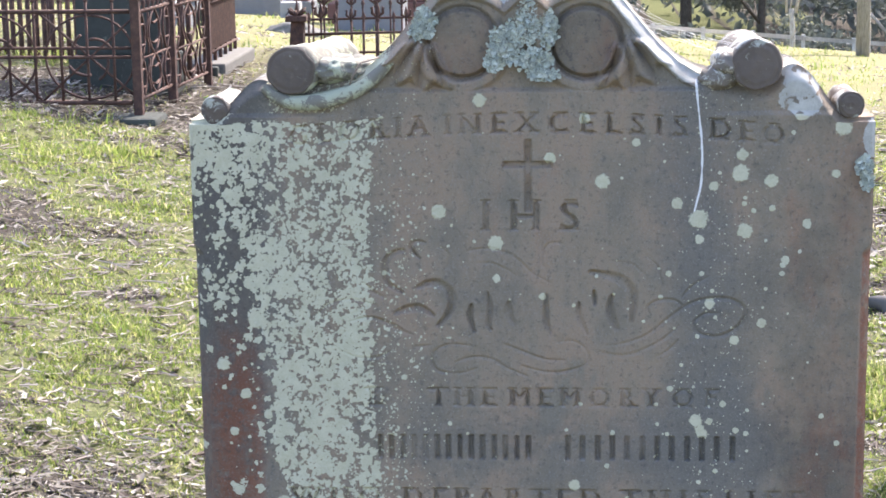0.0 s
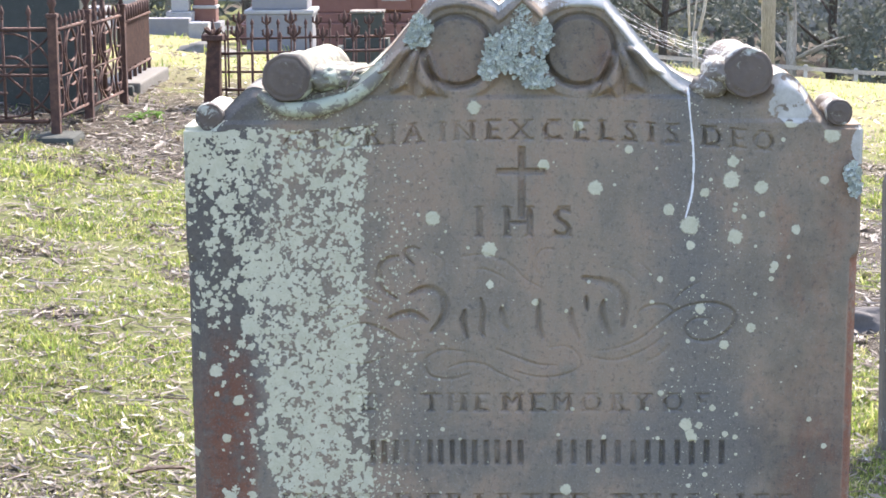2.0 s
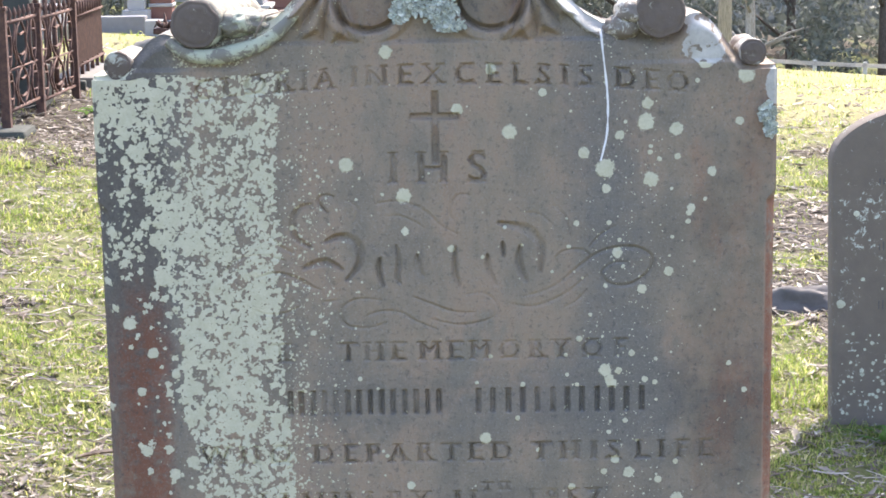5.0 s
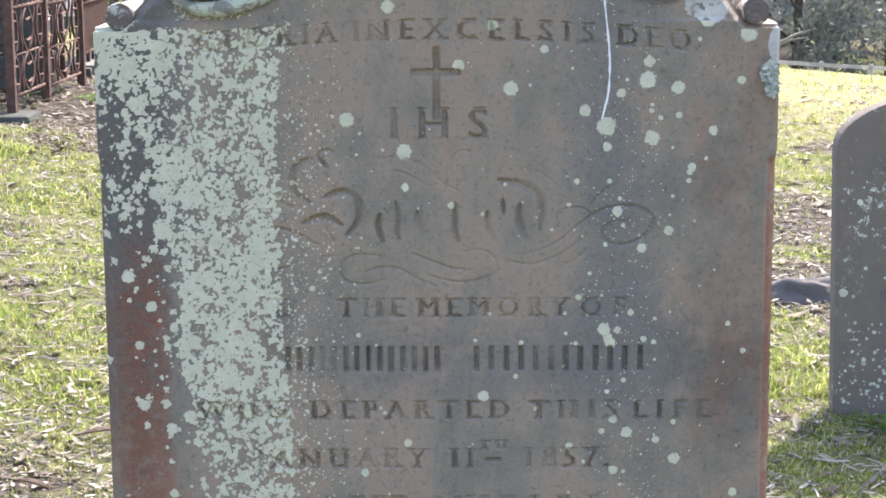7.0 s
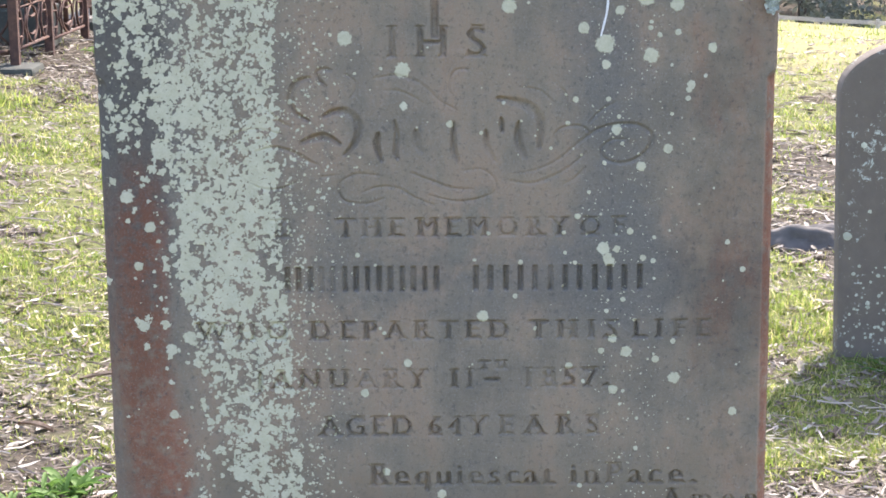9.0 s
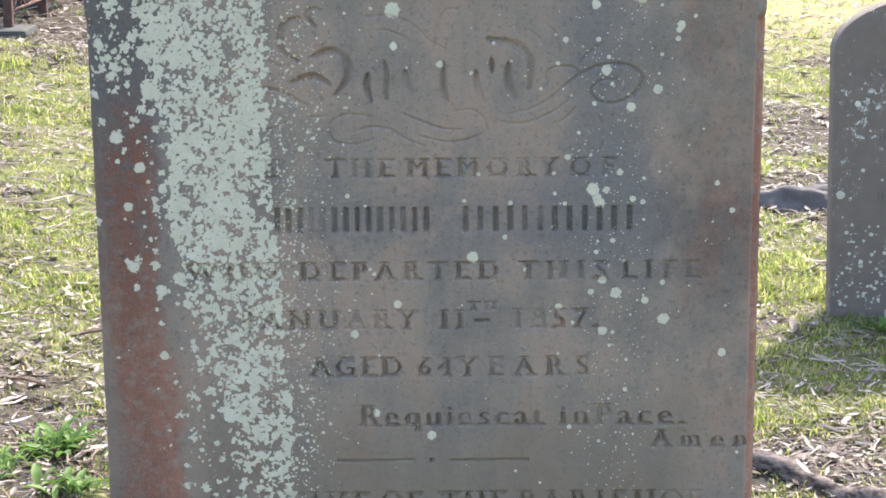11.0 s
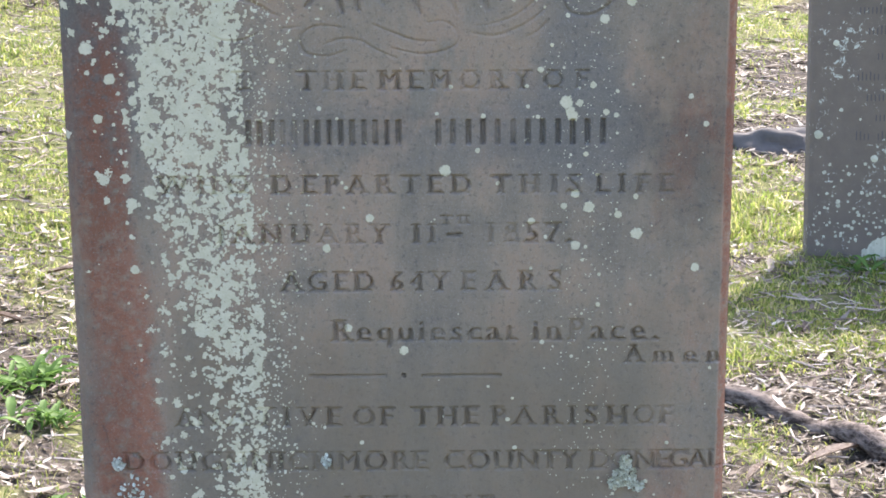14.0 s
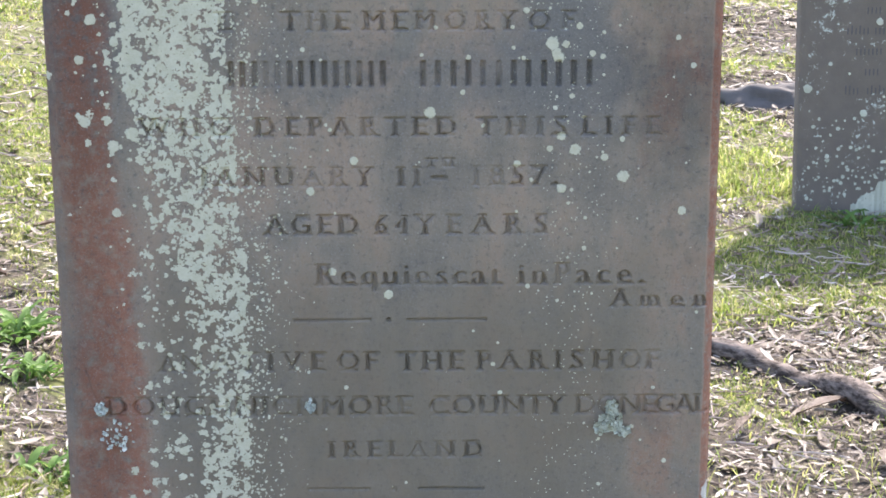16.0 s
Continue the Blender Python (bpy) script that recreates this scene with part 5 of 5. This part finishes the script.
def dead_root():
    pts = arc([(0.62, 2.53), (0.78, 2.39), (0.87, 2.29), (0.96, 2.20), (1.04, 2.08), (1.10, 1.96), (1.25, 1.80), (1.5, 1.72)], 40)
    bm = bmesh.new()
    rad = [0.024 + 0.010 * noise.noise(Vector((k * 0.4, 0, 0))) + 0.012 * (k / 39) for k in range(40)]
    tube(bm, [(p[0], p[1], ground_z(p[0], p[1]) + 0.012 + 0.012 * math.sin(k * 0.35)) for k, p in enumerate(pts)], rad, 16)
    for v in bm.verts:
        v.co += Vector((0.7, -0.7, 1)) * (0.007 * noise.noise(Vector((v.co.x * 6 + v.co.y * 3, v.co.y * 3, v.co.z * 40))) + 0.003 * noise.noise(v.co * 60))
    ob = part("dead_root", bm, ROOT_BARK)
    return tagged(ob, "grey weathered dead root lying across the leaf litter", "root")


dead_root()


def bark_strip(x, y, rz, length, width, name="bark_strip", label="curled brown strip of fallen bark on the ground", mat=TWIG):
    bm = bmesh.new()
    rows = []
    for k in range(9):
        s = k / 8
        w = width * math.sin(math.pi * min(0.97, max(0.04, s))) ** 0.6
        rows.append([bm.verts.new((length * (s - 0.5), w * c, 0.012 + 0.012 * c * c * 3 + 0.010 * math.sin(s * 3))) for c in (-0.5, -0.2, 0.2, 0.5)])
    for a, b in zip(rows, rows[1:]):
        for c in range(3):
            bm.faces.new((a[c], a[c + 1], b[c + 1], b[c])).smooth = True
    bmesh.ops.solidify(bm, geom=bm.faces[:], thickness=0.003)
    ob = part(name, bm, mat)
    ob.matrix_basis = pose(x, y, ground_z(x, y) + 0.006, rz=rz)
    return tagged(ob, label, "bark", "fallen bark")


for bx, by, bz, bl, bw in ((0.945, 2.02, 36, 0.17, 0.035), (-0.96, 3.05, 20, 0.16, 0.03), (-1.05, 2.55, -35, 0.13, 0.022), (0.74, 1.85, 60, 0.10, 0.02), (1.02, 1.66, 75, 0.09, 0.05)):
    bark_strip(bx, by, bz, bl, bw)


# ---------------------------------------------------------------- cobwebs and straw on the head of the stone
def threads():
    bm = bmesh.new()
    r = random.Random(9)
    for k in range(9):
        a = Vector((0.085 + r.uniform(-0.03, 0.05), 0.02, 1.685 - r.uniform(0, 0.03)))
        b = Vector((0.225 + r.uniform(-0.015, 0.02), 0.02, 1.612 + r.uniform(-0.012, 0.014)))
        tube(bm, [a.lerp(b, t) + Vector((0, 0, -0.006 * math.sin(math.pi * t))) for t in np.linspace(0, 1, 7)], 0.00011, 4)
    for k in range(3):
        a, b = Vector((-0.055 + r.uniform(-0.02, 0.02), 0.02, 1.690)), Vector((0.05, 0.02, 1.693))
        tube(bm, [a, a.lerp(b, 0.5) + Vector((0, 0, 0.003)), b], 0.00010, 4)
    return tagged(part("cobweb", bm, SILK), "fine pale spider threads strung across the carved head", "cobweb")


threads()
bm = bmesh.new()
tube(bm, [(-0.197, -0.004, 1.580), (-0.192, -0.008, 1.592), (-0.185, 0.0, 1.604), (-0.165, 0.01, 1.609)], 0.0011, 5)
tagged(part("straw", bm, TWIG), "short bent dry straw caught on the stone", "straw")


# ---------------------------------------------------------------- pole, far fence, trees
def pole():
    bm = bmesh.new()
    x, y = 3.80, 24.2
    tube(bm, [(x, y, ground_z(x, y) - 0.3), (x - 0.01, y, 3.0), (x - 0.02, y, 7.5)], [0.092, 0.085, 0.075], 12)
    ob = part("wooden_pole", bm, POLE_WOOD)
    return tagged(ob, "tall grey-brown wooden pole standing in the field", "pole")


pole()


def far_fence():
    ob = thing("rail_fence", "long pale weathered post-and-rail fence below the wood", "fence", (0, 0, 0))
    first = None
    for k in range(26):
        x = -8 + k * 1.45
        y = 56.0 - 0.10 * x
        z = ground_z(x, y)
        bm = bmesh.new()
        box(bm, (x - 0.055, y - 0.055, z - 0.2), (x + 0.055, y + 0.055, z + 1.08), 0.008)
        part("post", bm, RAIL_PAINT, ob)
        if first:
            for h in (0.98, 0.55):
                bm = bmesh.new()
                (xa, ya, za), (xb, yb, zb) = first, (x, y, z)
                vs = [bm.verts.new(p) for p in ((xa, ya - 0.08, za + h - 0.06), (xb, yb - 0.08, zb + h - 0.06), (xb, yb - 0.08, zb + h + 0.06), (xa, ya - 0.08, za + h + 0.06))]
                bm.faces.new(vs)
                bmesh.ops.solidify(bm, geom=bm.faces[:], thickness=0.03)
                part("rail", bm, RAIL_PAINT, ob)
        first = (x, y, z)
    return ob


far_fence()


def leaf_clumps(centres, radii, n, size, r):
    V, F = [], []
    for _ in range(n):
        i = r.integers(len(centres))
        d = r.normal(size=3)
        d /= np.linalg.norm(d)
        p = centres[i] + d * radii[i] * r.random() ** 0.4 * np.array([1, 1, 0.75])
        a, b = r.normal(size=3), r.normal(size=3)
        a /= np.linalg.norm(a)
        b -= a * a.dot(b)
        b /= np.linalg.norm(b)
        s = size * r.uniform(0.5, 1.3)
        k = len(V)
        V += [p - a * s, p + b * s * 0.45, p + a * s, p - b * s * 0.45]
        F.append((k, k + 1, k + 2, k + 3))
    return V, F


def tree(x, y, h, spread, barkm, seed, low=0.25, leaves=2600, trunk=0.16, label="tall gum tree with grey-green foliage at the edge of a wood"):
    r = np.random.default_rng(seed)
    z = ground_z(x, y)
    ob = thing("tree", label, "tree", (x, y, z), "trees of the wood")
    bm = bmesh.new()
    lean = r.uniform(-0.5, 0.5, 2)
    spine = [(lean[0] * t * t * 2, lean[1] * t * t, -0.3 + (h * 0.9 + 0.3) * t) for t in np.linspace(0, 1, 10)]
    tube(bm, spine, [trunk * (1 - 0.8 * t) for t in np.linspace(0, 1, 10)], 9)
    centres, radii = [], []
    for k in range(13):
        t = r.uniform(low, 0.95)
        i = min(int(t * 9), 8)
        p = np.array(spine[i])
        a = r.uniform(0, 2 * math.pi)
        reach = spread * r.uniform(0.5, 1.1) * (1.1 - 0.5 * t)
        tip = p + np.array([math.cos(a) * reach, math.sin(a) * reach, reach * r.uniform(0.2, 0.7)])
        tube(bm, [p, (p + tip) / 2 + np.array([0, 0, 0.15]), tip], [trunk * 0.4 * (1.1 - t), trunk * 0.22, 0.012], 6)
        centres.append(tip)
        radii.append(spread * r.uniform(0.28, 0.5))
    part("trunk", bm, barkm, ob)
    V, F = leaf_clumps(np.array(centres), radii, leaves, 0.12, r)
    mesh_part("crown", V, F, HAZED_FOLIAGE, ob)
    return ob


def forked_gum(x, y, r, fork, seed, label):
    """A pale smooth-barked gum: flared foot, low fork, crown held high."""
    g = np.random.default_rng(seed)
    ob = thing("tree", label, "tree", (x, y, ground_z(x, y)), "trees of the wood")
    bm = bmesh.new()
    ts = np.linspace(0, 1, 12)
    tube(bm, [(0.05 * math.sin(3 * t), 0, -0.3 + (fork + 0.3) * t) for t in ts], [r * (1 + 1.4 * math.exp(-9 * t)) * (1 - 0.15 * t) for t in ts], 12)
    centres, radii = [], []
    for sg, wide in ((-1, 0.75), (1, 1.0), (-0.2, 0.55)):
        bend = [(sg * wide * (0.55 * t ** 0.8) * 1.6 + 0.12 * math.sin(7 * t + sg), 0.3 * t * sg, fork * 0.93 + 7.0 * t) for t in ts]
        tube(bm, bend, [r * 0.62 * wide * (1 - 0.8 * t) for t in ts], 9)
        for q in range(5):
            i = 5 + q
            p = np.array(bend[i])
            a = g.uniform(0, 2 * math.pi)
            tip = p + np.array([math.cos(a) * 1.5, math.sin(a) * 1.5, g.uniform(0.3, 1.0)])
            tube(bm, [p, (p + tip) / 2 + np.array([0, 0, 0.12]), tip], [r * 0.25, r * 0.15, 0.01], 6)
            centres.append(tip)
            radii.append(g.uniform(0.7, 1.2))
    part("trunk", bm, PALE_BARK, ob, "smooth pale forked trunk")
    V, F = leaf_clumps(np.array(centres), radii, 2600, 0.15, g)
    mesh_part("crown", V, F, HAZED_FOLIAGE, ob)
    return ob


forked_gum(5.14, 46.0, 0.075, 1.48, 100, "pale-barked gum tree with a low forked trunk by the fence")
forked_gum(7.03, 47.0, 0.15, 2.6, 101, "stout pale gum tree with a flared foot by the fence")
r0 = np.random.default_rng(77)
for k in range(18):
    tx, ty = -14 + 2.6 * k + r0.uniform(-0.8, 0.8), 62 + r0.uniform(-3, 10)
    tree(tx, ty, r0.uniform(10, 15), r0.uniform(2.6, 3.8), PALE_BARK if k % 4 == 1 else DARK_BARK, 200 + k, 0.12 if k % 2 else 0.04, 5200, r0.uniform(0.14, 0.24))
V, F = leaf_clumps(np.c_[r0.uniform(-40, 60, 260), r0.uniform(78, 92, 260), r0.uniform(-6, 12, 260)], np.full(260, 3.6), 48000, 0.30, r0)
tagged(mesh_part("far_wood", V, F, HAZED_FOLIAGE), "dense dark wood filling the background", "wood", "", "stuff")
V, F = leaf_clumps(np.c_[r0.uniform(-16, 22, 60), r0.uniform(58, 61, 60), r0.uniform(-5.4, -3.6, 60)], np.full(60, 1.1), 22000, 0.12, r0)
tagged(mesh_part("undergrowth", V, F, HAZED_FOLIAGE), "dark bushes along the foot of the wood", "bushes", "", "stuff")


def wooded_hill():
    xs, zs = np.linspace(-120, 160, 141), np.linspace(0, 1, 26)
    X, T = np.meshgrid(xs, zs)
    Z = -8 + 40 * T + (fbm(X, T * 40, 0.15, 81, 3) - 0.5) * 6 * T
    Y = 100 + 30 * T + (fbm(X, Z, 0.35, 83, 4) - 0.5) * 9
    a = (np.arange(25)[:, None] * 141 + np.arange(140)[None, :]).ravel()
    n = Nodes("hazed_hillside", 0.95, 0, 0.1)
    leaf = n.noise(0.9, 8, 0.75)
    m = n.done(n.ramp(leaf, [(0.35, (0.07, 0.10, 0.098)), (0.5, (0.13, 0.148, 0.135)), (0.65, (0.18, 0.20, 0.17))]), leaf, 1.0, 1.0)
    n.p.inputs["Emission Color"].default_value = (0.62, 0.72, 0.80, 1)      # added glow stands in for air light over the far hillside
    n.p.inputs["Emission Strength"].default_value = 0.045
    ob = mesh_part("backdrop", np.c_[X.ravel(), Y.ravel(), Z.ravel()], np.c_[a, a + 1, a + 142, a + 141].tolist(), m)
    return tagged(ob, "hazy wooded hillside behind the cemetery", "hillside", "", "structure")


wooded_hill()


# ---------------------------------------------------------------- grass, weeds, leaf litter, twigs
def zone(n, y0, y1, r, power=1.0):
    """Scatters points over the wedge of ground round the stones, denser close by."""
    d0, d1 = y0 + 2.16, y1 + 2.16
    d = d0 * (d1 / d0) ** (r.random(n) ** power)
    x = d * r.uniform(-0.345, 0.285, n)
    return x, d - 2.16


def clear(x, y):
    """True where nothing stands."""
    ok = ~((np.abs(x) < 0.40) & (np.abs(y - 0.05) < 0.09))
    ok &= ~((np.abs(x - 1.578) < 0.36) & (np.abs(y - 3.92) < 0.075))
    ok &= ~((x > -2.75) & (x < -2.47) & (y > 11.2) & (y < 12.6))
    return ok


def bumps(x, y):
    return height(x, y) + (fbm(x, y, 2.2, 5, 4) - 0.5) * 0.05 + (fbm(x, y, 9, 9, 2) - 0.5) * 0.02


def grass():
    r = np.random.default_rng(31)
    x, y = zone(640000, 0.7, 26.0, r)
    x, y = np.r_[x, r.uniform(-4.5, 5.0, 110000)], np.r_[y, r.uniform(-5, 9, 110000)]
    keep = clear(x, y) & (r.random(len(x)) < (0.05 + 0.95 * turf_field(x, y) * sstep(0.34, 0.60, fbm(x, y, 5.0, 61, 3))))
    keep &= r.random(len(x)) < np.interp(y, [9, 13], [1.0, 0.14])
    x, y = x[keep], y[keep]
    n = len(x)
    z = bumps(x, y)
    depth = np.maximum(y + 2.16, 2.5)
    h = (0.007 + 0.026 * r.random(n) ** 2.2) * (0.75 + 0.055 * depth)
    h *= 1 + 1.4 * sstep(0.70, 0.84, vnoise(x, y, 2.6, 64))                # taller tufts here and there
    w = (0.0011 + 0.0012 * r.random(n)) * (0.50 + 0.13 * depth)
    a = r.uniform(0, 2 * math.pi, n)
    lean = h * r.uniform(0.2, 1.8, n)
    dx, dy = np.cos(a), np.sin(a)
    px, py = -dy, dx
    P = lambda t, s, lift: np.c_[x + dx * lean * t * t + px * w * s, y + dy * lean * t * t + py * w * s, z + h * lift - 0.002]
    V = np.stack([P(0, -1, 0), P(0, 1, 0), P(0.6, 0.75, 0.62), P(0.6, -0.75, 0.62), P(1, 0, 0.92)], 1).reshape(-1, 3)
    b = np.arange(n) * 5
    quads, tris = np.c_[b, b + 1, b + 2, b + 3].tolist(), np.c_[b + 3, b + 2, b + 4].tolist()
    return tagged(mesh_part("grass", V, quads + tris, GRASS), "short patchy yellow-green grass", "grass", "", "stuff")


def litter():
    r = np.random.default_rng(32)
    x, y = zone(165000, 0.6, 20.0, r)
    x, y = np.r_[x, r.uniform(-4.5, 5.0, 26000)], np.r_[y, r.uniform(-5, 9, 26000)]
    keep = clear(x, y) & (r.random(len(x)) < (0.42 + 0.58 * (1 - turf_field(x, y)) * sstep(0.28, 0.50, fbm(x, y, 3.2, 66, 3))) * np.interp(y, [2.0, 2.9, 11, 14], [0.36, 0.90, 1.0, 0.15]) + 0.8 * np.exp(-(((x + 2.4) / 0.9) ** 2 + ((y - 8.9) / 0.5) ** 2)))
    x, y = x[keep], y[keep]
    n = len(x)
    z = bumps(x, y) + 0.004 + 0.010 * r.random(n)
    L = np.clip(r.lognormal(-3.74, 0.5, n), 0.008, 0.09) * (0.62 + 0.075 * np.maximum(y + 2.16, 2.5))
    wd = L * r.uniform(0.14, 0.42, n)
    a = r.uniform(0, 2 * math.pi, n)
    tilt, curl = r.normal(0, 0.22, n), r.uniform(-0.15, 0.5, n)
    dx, dy = np.cos(a), np.sin(a)
    def P(t, s):
        up = tilt * t * L + curl * L * (t * t) + np.abs(s) * wd * 0.35
        return np.c_[x + dx * t * L - dy * s * wd, y + dy * t * L + dx * s * wd, z + up]
    V = np.stack([P(-0.5, 0), P(-0.15, -0.5), P(0.2, -0.42), P(0.5, 0.05), P(0.2, 0.42), P(-0.15, 0.5), P(0.02, 0)], 1).reshape(-1, 3)
    b = np.arange(n) * 7
    F = []
    for i in range(6):
        F += np.c_[b + i, b + (i + 1) % 6, b + 6].tolist()
    return tagged(mesh_part("leaf_litter", V, F, LITTER), "pale dry gum leaves and bark scraps", "leaves", "", "stuff")


def twigs():
    r = np.random.default_rng(33)
    x, y = zone(6500, 0.6, 12.0, r)
    keep = clear(x, y)
    bm_v, bm_f = [], []
    for px, py in zip(x[keep], y[keep]):
        L, rad, a = r.uniform(0.02, 0.10) * (1 + 0.06 * py), r.uniform(0.0009, 0.0024) * (1 + 0.06 * py), r.uniform(0, 2 * math.pi)
        bend = r.normal(0, 0.16)
        k = len(bm_v)
        for t in (-0.5, 0.0, 0.5):
            cx, cy = px + math.cos(a) * t * L - math.sin(a) * bend * L * (0.25 - t * t), py + math.sin(a) * t * L + math.cos(a) * bend * L * (0.25 - t * t)
            cz = float(height(cx, cy)) + 0.010 + r.uniform(0, 0.006)
            for q in range(4):
                w = q * math.pi / 2
                bm_v.append((cx - math.sin(a) * math.cos(w) * rad, cy + math.cos(a) * math.cos(w) * rad, cz + math.sin(w) * rad))
        for s in (0, 4):
            for q in range(4):
                bm_f.append((k + s + q, k + s + (q + 1) % 4, k + s + 4 + (q + 1) % 4, k + s + 4 + q))
    return tagged(mesh_part("fallen_twigs", bm_v, bm_f, TWIG), "thin grey fallen twigs", "twigs", "", "stuff")


def weed(x, y, n, size, seed):
    """A rosette of broad soft leaves."""
    r = np.random.default_rng(seed)
    ob = thing("weed", "low broad-leaved green weed growing in the soil", "plant", (x, y, ground_z(x, y)), "weeds")
    for k in range(n):
        V, F = [], []
        a, L = r.uniform(0, 2 * math.pi), size * r.uniform(0.6, 1.2)
        ox, oy = r.normal(0, size * 0.5, 2)
        rise = r.uniform(0.25, 0.9)
        slim = r.choice((0.25, 0.4, 0.75))
        for t, wd in ((0, 0.03), (0.2, 0.13 * slim), (0.45, 0.20 * slim), (0.75, 0.15 * slim), (1.0, 0.01)):
            for s in (-1, 0, 1):
                V.append((ox + math.cos(a) * t * L - math.sin(a) * s * wd * L, oy + math.sin(a) * t * L + math.cos(a) * s * wd * L,
                          rise * L * math.sin(t * 2.0) * 0.8 + 0.06 * L * abs(s)))
        for q in range(4):
            for s in range(2):
                F.append((q * 3 + s, q * 3 + s + 1, q * 3 + s + 4, q * 3 + s + 3))
        mesh_part("leaf", V, F, WEED, ob, True)
    return ob


for wx, wy, wn, ws, wsd in ((-0.90, 2.14, 60, 0.075, 1), (-0.82, 1.86, 44, 0.065, 2), (-0.66, 1.35, 34, 0.060, 3), (-0.99, 1.98, 40, 0.065, 4), (1.36, 3.70, 20, 0.07, 5), (1.52, 3.66, 14, 0.06, 6), (-2.15, 10.0, 16, 0.12, 7)):
    weed(wx, wy, wn, ws, wsd)
grass()
litter()
twigs()
